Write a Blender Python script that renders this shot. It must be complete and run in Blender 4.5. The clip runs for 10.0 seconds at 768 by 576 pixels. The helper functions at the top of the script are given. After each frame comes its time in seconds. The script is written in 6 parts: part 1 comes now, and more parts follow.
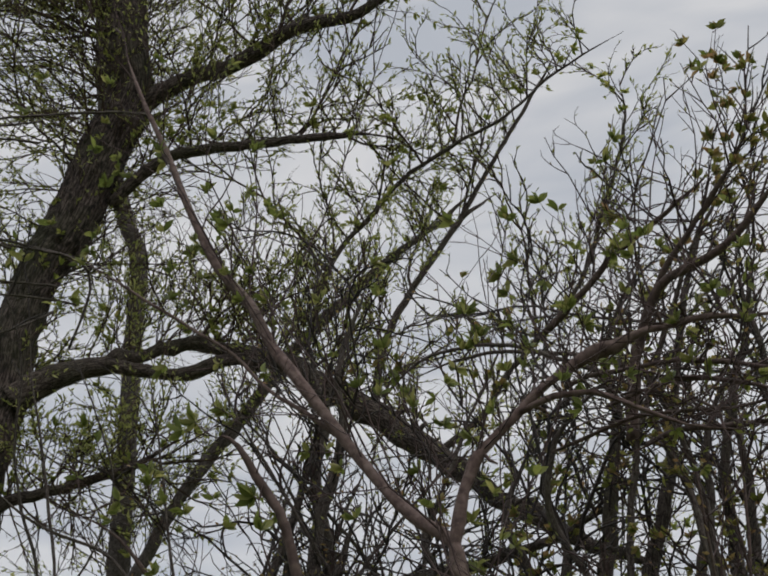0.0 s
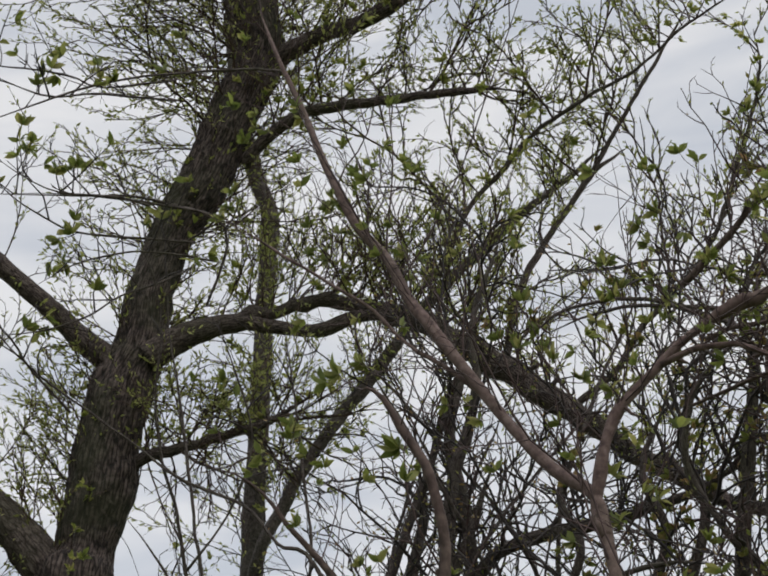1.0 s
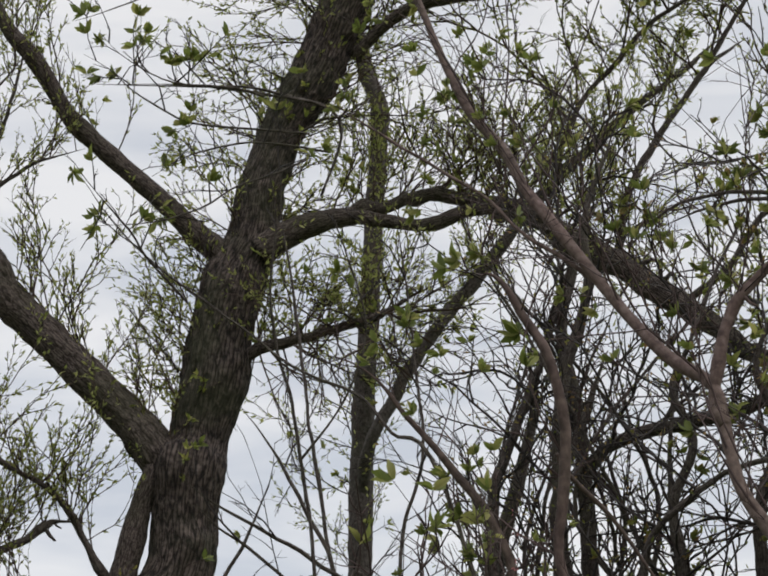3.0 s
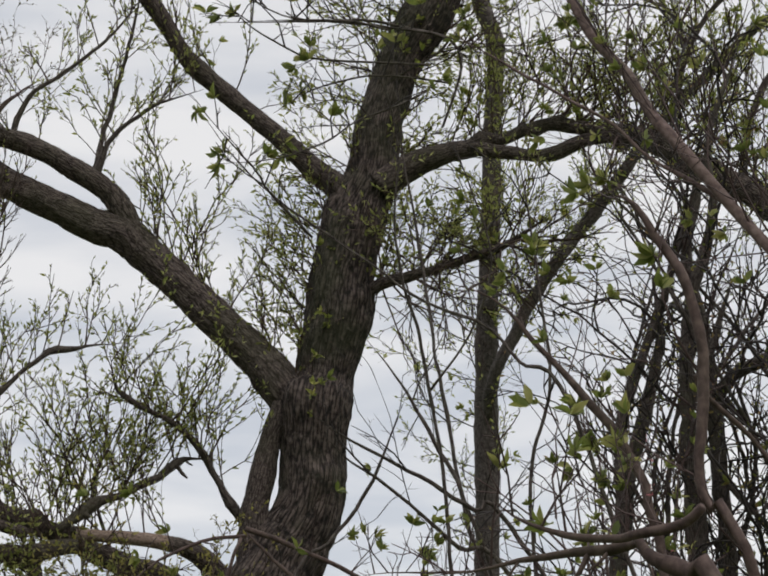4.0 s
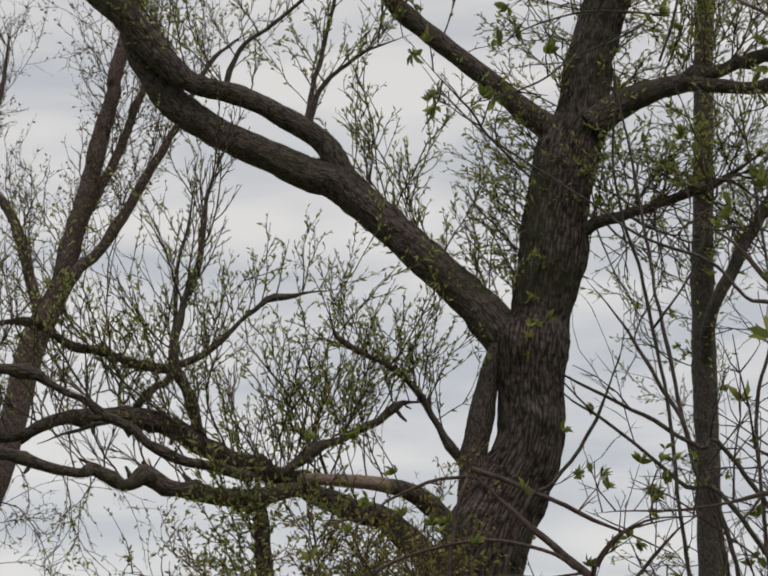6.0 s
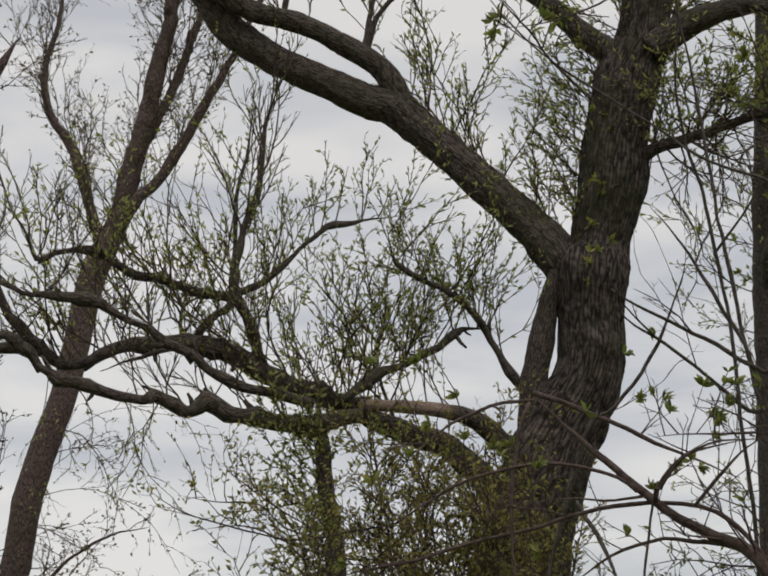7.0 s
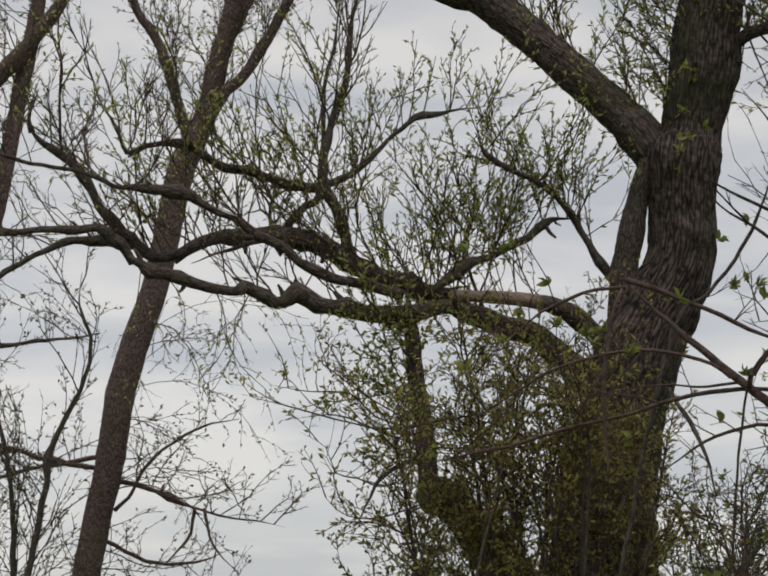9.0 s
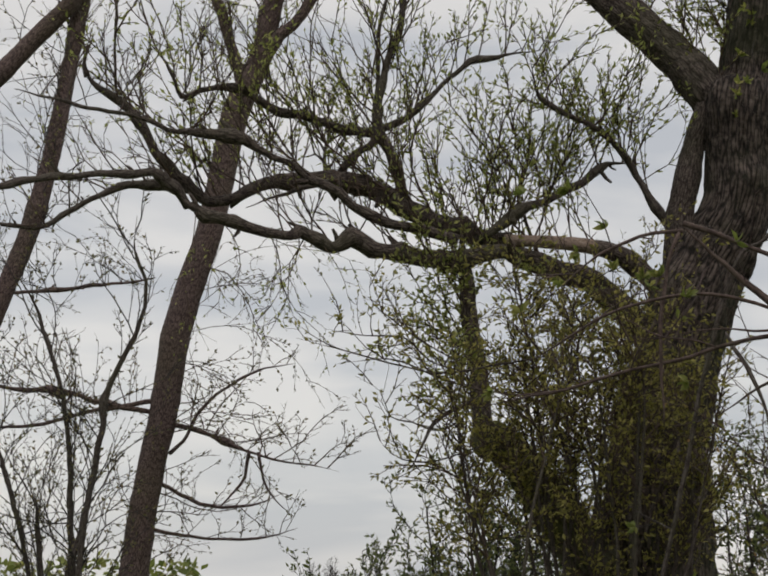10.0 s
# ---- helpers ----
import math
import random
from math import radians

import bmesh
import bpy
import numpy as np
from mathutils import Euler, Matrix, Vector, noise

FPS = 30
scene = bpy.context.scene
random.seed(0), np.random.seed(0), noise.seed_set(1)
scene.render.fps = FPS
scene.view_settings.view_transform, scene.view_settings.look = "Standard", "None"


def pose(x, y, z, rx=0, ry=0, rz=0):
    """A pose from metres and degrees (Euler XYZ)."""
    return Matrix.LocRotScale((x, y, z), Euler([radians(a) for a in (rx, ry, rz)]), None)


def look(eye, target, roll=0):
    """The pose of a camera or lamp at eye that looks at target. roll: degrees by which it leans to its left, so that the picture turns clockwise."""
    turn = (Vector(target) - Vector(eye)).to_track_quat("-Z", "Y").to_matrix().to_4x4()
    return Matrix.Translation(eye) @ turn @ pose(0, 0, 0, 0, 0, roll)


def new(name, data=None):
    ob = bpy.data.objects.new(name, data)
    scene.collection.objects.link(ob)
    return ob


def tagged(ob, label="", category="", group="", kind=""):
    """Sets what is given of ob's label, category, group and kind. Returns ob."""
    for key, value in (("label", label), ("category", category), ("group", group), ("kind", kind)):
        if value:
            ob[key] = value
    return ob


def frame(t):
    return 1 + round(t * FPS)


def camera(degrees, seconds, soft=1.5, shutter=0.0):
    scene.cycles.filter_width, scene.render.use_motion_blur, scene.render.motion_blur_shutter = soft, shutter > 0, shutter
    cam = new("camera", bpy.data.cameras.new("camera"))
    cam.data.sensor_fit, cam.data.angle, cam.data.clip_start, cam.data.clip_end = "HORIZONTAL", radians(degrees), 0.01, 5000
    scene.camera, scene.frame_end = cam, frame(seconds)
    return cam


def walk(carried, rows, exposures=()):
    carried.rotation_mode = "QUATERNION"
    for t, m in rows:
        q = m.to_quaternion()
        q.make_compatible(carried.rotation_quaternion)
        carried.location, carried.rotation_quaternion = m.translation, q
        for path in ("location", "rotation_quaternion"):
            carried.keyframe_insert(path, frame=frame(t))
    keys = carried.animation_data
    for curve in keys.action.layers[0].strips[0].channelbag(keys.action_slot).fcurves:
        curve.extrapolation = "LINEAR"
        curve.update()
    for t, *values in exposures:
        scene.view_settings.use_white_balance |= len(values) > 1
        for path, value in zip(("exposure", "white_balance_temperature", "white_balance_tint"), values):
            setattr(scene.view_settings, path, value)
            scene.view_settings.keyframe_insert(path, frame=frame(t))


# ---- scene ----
cam = camera(25.0, 10.0, soft=2.05)
ROWS = [
    (0, 0.248, -0.086, 1.752, 115.03, 4.198, -20.069),
    (0.5, 0.222, -0.074, 1.749, 114.672, 3.42, -17.48),
    (1, 0.208, -0.066, 1.742, 113.881, 2.879, -16.128),
    (1.5, 0.202, -0.06, 1.733, 112.965, 2.676, -15.478),
    (2, 0.191, -0.055, 1.728, 112.379, 2.294, -14.378),
    (2.5, 0.185, -0.05, 1.72, 111.579, 2.153, -13.741),
    (2.7, 0.182, -0.048, 1.717, 111.253, 1.759, -13.603),
    (3.8, 0.145, -0.032, 1.695, 109.012, 1.477, -9.735),
    (4, 0.137, -0.029, 1.692, 108.69, 1.532, -8.874),
    (4.5, 0.119, -0.025, 1.686, 108.116, 1.384, -7.102),
    (5, 0.092, -0.021, 1.683, 107.829, 1.308, -4.402),
    (5.2, 0.084, -0.02, 1.681, 107.679, 1.289, -3.571),
    (6.3, 0.064, -0.014, 1.668, 106.319, 0.881, -1.678),
    (6.5, 0.06, -0.012, 1.661, 105.645, 0.946, -1.345),
    (7, 0.048, -0.01, 1.652, 104.772, 0.698, -0.156),
    (7.5, 0.044, -0.008, 1.646, 104.122, 0.674, 0.17),
    (8, 0.035, -0.006, 1.638, 103.34, 0.464, 1.044),
    (8.5, 0.03, -0.004, 1.628, 102.433, 0.379, 1.515),
    (9, 0.018, -0.002, 1.618, 101.385, 0.435, 2.64),
    (9.5, 0.01, -0.001, 1.61, 100.594, 0.271, 3.335),
    (10, 0, 0, 1.6, 99.661, -0, 4.285),
]
EXPOSURES = [(0.0, -0.14, 6550, 10), (0.5, 0.0, 6550, 10), (1.0, 0.12, 6550, 10), (2.0, 0.2, 6550, 10), (4.0, 0.19, 6650, 10), (5.0, 0.07, 6800, 10), (7.0, -0.02, 6850, 10), (10.0, -0.06, 6850, 10)]
walk(cam, [(t, pose(x, y, z, rx, ry, rz)) for t, x, y, z, rx, ry, rz in ROWS], EXPOSURES)

# ---- sky and light: a bright overcast spring day ----
SUN_HEIGHT, SUN_TURN = radians(48), radians(150)
world = bpy.data.worlds.new("sky")
scene.world = world
world.use_nodes = True
wn, wl = world.node_tree.nodes, world.node_tree.links
wn.clear()
w_out = wn.new("ShaderNodeOutputWorld")
w_sky = wn.new("ShaderNodeTexSky")
w_sky.sky_type, w_sky.sun_disc = "NISHITA", False
w_sky.sun_elevation, w_sky.sun_rotation = SUN_HEIGHT, SUN_TURN
w_clear = wn.new("ShaderNodeBackground")
w_clear.inputs["Strength"].default_value = 0.12
wl.new(w_sky.outputs["Color"], w_clear.inputs["Color"])
w_geo = wn.new("ShaderNodeTexCoord")
w_map = wn.new("ShaderNodeMapping")
w_map.inputs["Scale"].default_value = (2.2, 2.2, 9.0)
wl.new(w_geo.outputs["Generated"], w_map.inputs["Vector"])
w_noise = wn.new("ShaderNodeTexNoise")
w_noise.inputs["Scale"].default_value = 2.6
w_noise.inputs["Detail"].default_value = 5.0
w_noise.inputs["Roughness"].default_value = 0.45
w_noise.inputs["Distortion"].default_value = 0.5
wl.new(w_map.outputs["Vector"], w_noise.inputs["Vector"])
w_ramp = wn.new("ShaderNodeValToRGB")
w_ramp.color_ramp.elements[0].position = 0.36
w_ramp.color_ramp.elements[0].color = (0.53, 0.56, 0.615, 1)
w_ramp.color_ramp.elements[1].position = 0.62
w_ramp.color_ramp.elements[1].color = (0.755, 0.755, 0.765, 1)
wl.new(w_noise.outputs["Fac"], w_ramp.inputs["Fac"])
w_cloud = wn.new("ShaderNodeBackground")
# an overcast sky is brighter towards the zenith
w_sep = wn.new("ShaderNodeSeparateXYZ")
wl.new(w_geo.outputs["Generated"], w_sep.inputs["Vector"])
w_gain = wn.new("ShaderNodeMapRange")
w_gain.inputs["From Min"].default_value, w_gain.inputs["From Max"].default_value = 0.58, 1.0
w_gain.inputs["To Min"].default_value, w_gain.inputs["To Max"].default_value = 1.0, 3.6
wl.new(w_sep.outputs["Z"], w_gain.inputs["Value"])
wl.new(w_gain.outputs["Result"], w_cloud.inputs["Strength"])
wl.new(w_ramp.outputs["Color"], w_cloud.inputs["Color"])
w_mix = wn.new("ShaderNodeMixShader")
w_mix.inputs["Fac"].default_value = 0.9
wl.new(w_clear.outputs["Background"], w_mix.inputs[1])
wl.new(w_cloud.outputs["Background"], w_mix.inputs[2])
wl.new(w_mix.outputs["Shader"], w_out.inputs["Surface"])

sun = new("sun", bpy.data.lights.new("sun", "SUN"))
sun.data.energy, sun.data.angle, sun.data.color = 1.0, radians(25), (1.0, 0.96, 0.9)
sun.matrix_world = look((0, 0, 30), Vector((0, 0, 30)) - Vector((math.sin(SUN_TURN) * math.cos(SUN_HEIGHT), math.cos(SUN_TURN) * math.cos(SUN_HEIGHT), math.sin(SUN_HEIGHT))))


# ---- materials ----
def material(name, rough=0.85):
    m = bpy.data.materials.new(name)
    m.use_nodes = True
    b = m.node_tree.nodes["Principled BSDF"]
    b.inputs["Roughness"].default_value = rough
    b.inputs["Specular IOR Level"].default_value = 0.25
    return m, m.node_tree.nodes, m.node_tree.links, b


def ramp(n, stops):
    r = n.new("ShaderNodeValToRGB")
    while len(r.color_ramp.elements) < len(stops):
        r.color_ramp.elements.new(0.5)
    for e, (p, c) in zip(r.color_ramp.elements, stops):
        e.position, e.color = p, (*c, 1)
    return r


def bark(name, furrow, mid, ridge, moss, moss_share, across=38.0, along=7.0, depth=0.012, cracks=0.16):
    """Furrowed bark: ridges run along the limb (UV in metres), furrow shade put into the colour, stains and moss at a
    larger scale.
    """
    m, n, l, b = material(name, 0.9)
    uv = n.new("ShaderNodeUVMap")
    mp = n.new("ShaderNodeMapping")
    mp.inputs["Scale"].default_value = (across, along, 1)
    l.new(uv.outputs["UV"], mp.inputs["Vector"])
    rid = n.new("ShaderNodeTexNoise")
    rid.noise_dimensions = "2D"
    rid.inputs["Scale"].default_value = 1.0
    rid.inputs["Detail"].default_value = 6.0
    rid.inputs["Roughness"].default_value = 0.72
    rid.inputs["Distortion"].default_value = 0.25
    l.new(mp.outputs["Vector"], rid.inputs["Vector"])
    warp = n.new("ShaderNodeMix")
    warp.data_type, warp.blend_type = "RGBA", "ADD"
    warp.inputs["Factor"].default_value = 0.85
    l.new(mp.outputs["Vector"], warp.inputs["A"])
    l.new(rid.outputs["Color"], warp.inputs["B"])
    net = n.new("ShaderNodeTexVoronoi")
    net.voronoi_dimensions, net.feature = "2D", "DISTANCE_TO_EDGE"
    net.inputs["Scale"].default_value = 0.8
    l.new(warp.outputs["Result"], net.inputs["Vector"])
    deep = n.new("ShaderNodeMapRange")
    deep.inputs["From Max"].default_value = 0.22
    deep.inputs["To Min"].default_value = -cracks
    deep.inputs["To Max"].default_value = 0.25 * cracks
    l.new(net.outputs["Distance"], deep.inputs["Value"])
    geo = n.new("ShaderNodeNewGeometry")
    flake = n.new("ShaderNodeTexNoise")
    flake.inputs["Scale"].default_value = across * 1.3
    flake.inputs["Detail"].default_value = 4.0
    l.new(geo.outputs["Position"], flake.inputs["Vector"])
    rough = n.new("ShaderNodeMath")
    rough.operation = "MULTIPLY_ADD"
    rough.inputs[1].default_value = 0.55
    l.new(flake.outputs["Fac"], rough.inputs[0])
    l.new(deep.outputs["Result"], rough.inputs[2])
    relief = n.new("ShaderNodeMath")
    relief.operation = "MULTIPLY_ADD"
    relief.inputs[1].default_value = 0.45
    l.new(rid.outputs["Fac"], relief.inputs[0])
    l.new(rough.outputs["Value"], relief.inputs[2])
    # dark tone in furrows and cracks stands in for shade the bump barely gives
    col = ramp(n, [(0.34, furrow), (0.48, mid), (0.66, ridge)])
    l.new(relief.outputs["Value"], col.inputs["Fac"])
    big = n.new("ShaderNodeTexNoise")
    big.inputs["Scale"].default_value = 2.2
    big.inputs["Detail"].default_value = 5.0
    l.new(geo.outputs["Position"], big.inputs["Vector"])
    mm = n.new("ShaderNodeMapRange")
    mm.inputs["From Min"].default_value, mm.inputs["From Max"].default_value = 0.48, 0.66
    mm.inputs["To Max"].default_value = moss_share
    l.new(big.outputs["Fac"], mm.inputs["Value"])
    mix = n.new("ShaderNodeMix")
    mix.data_type = "RGBA"
    l.new(mm.outputs["Result"], mix.inputs["Factor"])
    l.new(col.outputs["Color"], mix.inputs["A"])
    mix.inputs["B"].default_value = (*moss, 1)
    # pale lichen flecks
    fleck = n.new("ShaderNodeTexNoise")
    fleck.inputs["Scale"].default_value = 26.0
    fleck.inputs["Detail"].default_value = 3.0
    l.new(geo.outputs["Position"], fleck.inputs["Vector"])
    fr = n.new("ShaderNodeMapRange")
    fr.inputs["From Min"].default_value, fr.inputs["From Max"].default_value = 0.57, 0.70
    fr.inputs["To Max"].default_value = 0.38
    l.new(fleck.outputs["Fac"], fr.inputs["Value"])
    pale = n.new("ShaderNodeMix")
    pale.data_type = "RGBA"
    l.new(fr.outputs["Result"], pale.inputs["Factor"])
    l.new(mix.outputs["Result"], pale.inputs["A"])
    pale.inputs["B"].default_value = (ridge[0] * 1.15, ridge[1] * 1.22, ridge[2] * 1.15, 1)
    l.new(pale.outputs["Result"], b.inputs["Base Color"])
    bump = n.new("ShaderNodeBump")
    bump.inputs["Strength"].default_value = 1.0
    bump.inputs["Distance"].default_value = depth
    l.new(relief.outputs["Value"], bump.inputs["Height"])
    l.new(bump.outputs["Normal"], b.inputs["Normal"])
    return m


def plain_bark(name, a, c):
    """Smooth young bark of twigs: two tones that change from shoot to shoot."""
    m, n, l, b = material(name, 0.75)
    geo = n.new("ShaderNodeNewGeometry")
    noi = n.new("ShaderNodeTexNoise")
    noi.inputs["Scale"].default_value = 6.0
    noi.inputs["Detail"].default_value = 3.0
    l.new(geo.outputs["Position"], noi.inputs["Vector"])
    r = ramp(n, [(0.35, a), (0.65, c)])
    l.new(noi.outputs["Fac"], r.inputs["Fac"])
    l.new(r.outputs["Color"], b.inputs["Base Color"])
    return m


def leaf_material(name, a, mid, c, single=False):
    """Thin young leaves: colour varies leaf by leaf, light shines through."""
    m, n, l, b = material(name, 0.5)
    geo = n.new("ShaderNodeNewGeometry")
    r = ramp(n, [(0.0, a), (0.55, mid), (1.0, c)])
    if single:
        l.new(n.new("ShaderNodeObjectInfo").outputs["Random"], r.inputs["Fac"])
    else:
        l.new(geo.outputs["Random Per Island"], r.inputs["Fac"])
    noi = n.new("ShaderNodeTexNoise")
    noi.inputs["Scale"].default_value = 90.0
    l.new(geo.outputs["Position"], noi.inputs["Vector"])
    mix = n.new("ShaderNodeMix")
    mix.data_type, mix.blend_type = "RGBA", "MULTIPLY"
    mix.inputs["Factor"].default_value = 0.45
    l.new(r.outputs["Color"], mix.inputs["A"])
    l.new(noi.outputs["Fac"], mix.inputs["B"])
    l.new(mix.outputs["Result"], b.inputs["Base Color"])
    tr = n.new("ShaderNodeBsdfTranslucent")
    l.new(r.outputs["Color"], tr.inputs["Color"])
    add = n.new("ShaderNodeMixShader")
    add.inputs["Fac"].default_value = 0.55
    l.new(b.outputs["BSDF"], add.inputs[1])
    l.new(tr.outputs["BSDF"], add.inputs[2])
    l.new(add.outputs["Shader"], n["Material Output"].inputs["Surface"])
    return m


BARK_OLD = bark("willow_bark", (0.014, 0.011, 0.010), (0.056, 0.042, 0.036), (0.130, 0.102, 0.090), (0.034, 0.038, 0.018), 0.65, 24.0, 8.0, 0.03, 0.2)
BARK_MOSS = bark("mossy_bark", (0.02, 0.018, 0.011), (0.055, 0.05, 0.032), (0.10, 0.092, 0.064), (0.075, 0.075, 0.026), 0.85, 24.0, 8.0, 0.02, 0.12)
BARK_LIMB = bark("willow_limb_bark", (0.019, 0.0145, 0.0127), (0.060, 0.045, 0.039), (0.122, 0.098, 0.087), (0.045, 0.046, 0.024), 0.4, 60.0, 13.0, 0.012, 0.18)
BARK_GREY = bark("grey_bark", (0.030, 0.025, 0.022), (0.066, 0.055, 0.050), (0.115, 0.098, 0.090), (0.055, 0.058, 0.038), 0.3, 40.0, 16.0, 0.003, 0.05)
BARK_BROWN = bark("brown_bark", (0.029, 0.0195, 0.0185), (0.082, 0.056, 0.053), (0.155, 0.112, 0.104), (0.0785, 0.0706, 0.0314), 0.22, 55.0, 20.0, 0.006)
BARK_RED = bark("reddish_bark", (0.042, 0.027, 0.024), (0.088, 0.059, 0.052), (0.150, 0.108, 0.097), (0.0879, 0.072, 0.052), 0.45, 30.0, 14.0, 0.0012, 0.02)
BARK_YOUNG = bark("young_bark", (0.028, 0.0185, 0.016), (0.060, 0.040, 0.035), (0.105, 0.074, 0.065), (0.07, 0.062, 0.04), 0.35, 30.0, 16.0, 0.0015, 0.03)
BARK_DARK = bark("dark_bark", (0.024, 0.0184, 0.016), (0.06, 0.048, 0.0416), (0.0957, 0.08, 0.072), (0.048, 0.048, 0.024), 0.4, 70.0, 14.0, 0.004)
BARK_PALE = bark("bare_wood", (0.09, 0.062, 0.05), (0.19, 0.135, 0.11), (0.29, 0.225, 0.19), (0.10, 0.08, 0.06), 0.6, 60.0, 9.0, 0.004, 0.08)
TWIG_OLIVE = plain_bark("willow_twig_bark", (0.032, 0.0215, 0.017), (0.072, 0.047, 0.034))
TWIG_RED = plain_bark("reddish_twig_bark", (0.027, 0.0165, 0.0145), (0.066, 0.042, 0.038))
TWIG_DARK = plain_bark("dark_twig_bark", (0.017, 0.014, 0.013), (0.042, 0.034, 0.031))
LEAF_WILLOW = leaf_material("willow_leaf", (0.17, 0.20, 0.05), (0.29, 0.32, 0.088), (0.43, 0.43, 0.15))
LEAF_BROAD = leaf_material("broad_leaf", (0.10, 0.128, 0.03), (0.195, 0.228, 0.055), (0.33, 0.315, 0.105))
LEAF_SINGLE = leaf_material("single_leaf", (0.10, 0.128, 0.03), (0.195, 0.228, 0.055), (0.33, 0.315, 0.105), True)
LEAF_RUSTY = leaf_material("rusty_leaf", (0.12, 0.15, 0.03), (0.23, 0.23, 0.06), (0.30, 0.18, 0.08))
LEAF_BUSH = leaf_material("bush_leaf", (0.075, 0.095, 0.035), (0.125, 0.155, 0.055), (0.21, 0.215, 0.085))
LEAF_BLOSSOM = leaf_material("pink_bud", (0.36, 0.10, 0.12), (0.48, 0.19, 0.20), (0.55, 0.34, 0.31))
LEAF_FRESH = leaf_material("fresh_leaf", (0.18, 0.22, 0.045), (0.31, 0.35, 0.08), (0.45, 0.42, 0.14))
LEAF_OLIVE = leaf_material("olive_leaf", (0.145, 0.14, 0.038), (0.255, 0.235, 0.064), (0.38, 0.335, 0.1))
LEAF_FAR = leaf_material("far_leaf", (0.09, 0.09, 0.04), (0.15, 0.14, 0.062), (0.21, 0.165, 0.085))


# ---- geometry helpers ----
class Geo:
    """Collects vertices, faces and UVs for one mesh."""

    def __init__(self):
        self.v, self.f, self.uv = [], [], []

    def tube(self, pts, radii, sides, lumps=0.0, cap=True, seed=0.0, burls=()):
        pts = [Vector(p) for p in pts]
        base, side, length, count = len(self.v), None, 0.0, len(pts)
        # thick limbs take their direction over a longer stretch, so that rings never cross
        stride = max(1e-4, (pts[-1] - pts[0]).length / max(1, count - 1))
        reach = [min(8, max(1, round(1.2 * r / stride))) for r in radii]
        for i, p in enumerate(pts):
            w = reach[i]
            ahead = (pts[min(i + w, count - 1)] - pts[max(i - w, 0)]).normalized()
            if side is None:
                side = ahead.orthogonal().normalized()
            side = (side - ahead * side.dot(ahead)).normalized()
            over = ahead.cross(side)
            if i:
                length += (p - pts[i - 1]).length
            for k in range(sides):
                a = 2 * math.pi * k / sides
                way = side * math.cos(a) + over * math.sin(a)
                r = radii[i]
                if lumps:
                    q = p + way * r
                    low = noise.noise(q * 1.6 / max(r * 4, 0.12) + Vector((seed, 0, 0)))
                    rib = noise.noise(Vector((math.cos(a) * r * 34 + seed, math.sin(a) * r * 34, length * 8)))
                    r *= 1 + lumps * (0.4 * low + 0.4 * rib)
                    if sides > 40:
                        # furrows between the long ridges of old bark
                        r0 = radii[i]
                        ridge = noise.noise(Vector((math.cos(a) * r0 * 21 + seed, math.sin(a) * r0 * 21 + low, length * 4.5)))
                        r += min(0.014, r0 * 0.09) * (0.45 - 2.2 * abs(ridge))
                for centre, size, height in burls:
                    r += height * math.exp(-((p + way * radii[i] - Vector(centre)).length / size) ** 2)
                self.v.append(p + way * r)
            if i:
                for k in range(sides):
                    k2 = (k + 1) % sides
                    a0, a1 = base + (i - 1) * sides, base + i * sides
                    self.f.append((a0 + k, a0 + k2, a1 + k2, a1 + k))
                    u0, u1 = k / sides * 2 * math.pi * radii[0], (k + 1) / sides * 2 * math.pi * radii[0]
                    v0 = length - (p - pts[i - 1]).length
                    self.uv += [(u0, v0), (u1, v0), (u1, length), (u0, length)]
        if cap:
            self.f.append(tuple(base + k for k in reversed(range(sides))))
            self.uv += [(0, 0)] * sides
            a1 = base + (count - 1) * sides
            self.f.append(tuple(a1 + k for k in range(sides)))
            self.uv += [(0, length)] * sides

    def leaf(self, p, way, normal, size, width):
        """A folded, pointed leaf of four triangles."""
        way = way.normalized()
        over = way.cross(normal)
        if over.length < 1e-4:
            over = way.orthogonal()
        over.normalize()
        up = over.cross(way)
        b = len(self.v)
        self.v += [p, p + way * size * 0.45 + over * width * 0.5, p + way * size - up * size * 0.12, p + way * size * 0.45 - over * width * 0.5, p + way * size * 0.42 - up * width * 0.22]
        self.f += [(b, b + 1, b + 4), (b + 1, b + 2, b + 4), (b + 2, b + 3, b + 4), (b + 3, b, b + 4)]
        self.uv += [(0, 0)] * 12

    def broad_leaf(self, p, way, normal, size, width):
        """An oval leaf, folded along its midrib and bent down at the tip."""
        way = way.normalized()
        over = way.cross(normal)
        if over.length < 1e-4:
            over = way.orthogonal()
        over.normalize()
        up = over.cross(way)
        b = len(self.v)
        for s, w, h in ((0, 0, 0), (0.28, 0.42, 0.05), (0.62, 0.46, 0.03), (1, 0, -0.2), (0.62, -0.46, 0.03), (0.28, -0.42, 0.05), (0.3, 0, -0.05), (0.65, 0, -0.1)):
            self.v.append(p + way * size * s + over * width * w + up * size * h)
        for q in ((0, 1, 6), (1, 2, 7, 6), (2, 3, 7), (3, 4, 7), (4, 5, 6, 7), (5, 0, 6)):
            self.f.append(tuple(b + k for k in q))
            self.uv += [(0, 0)] * len(q)

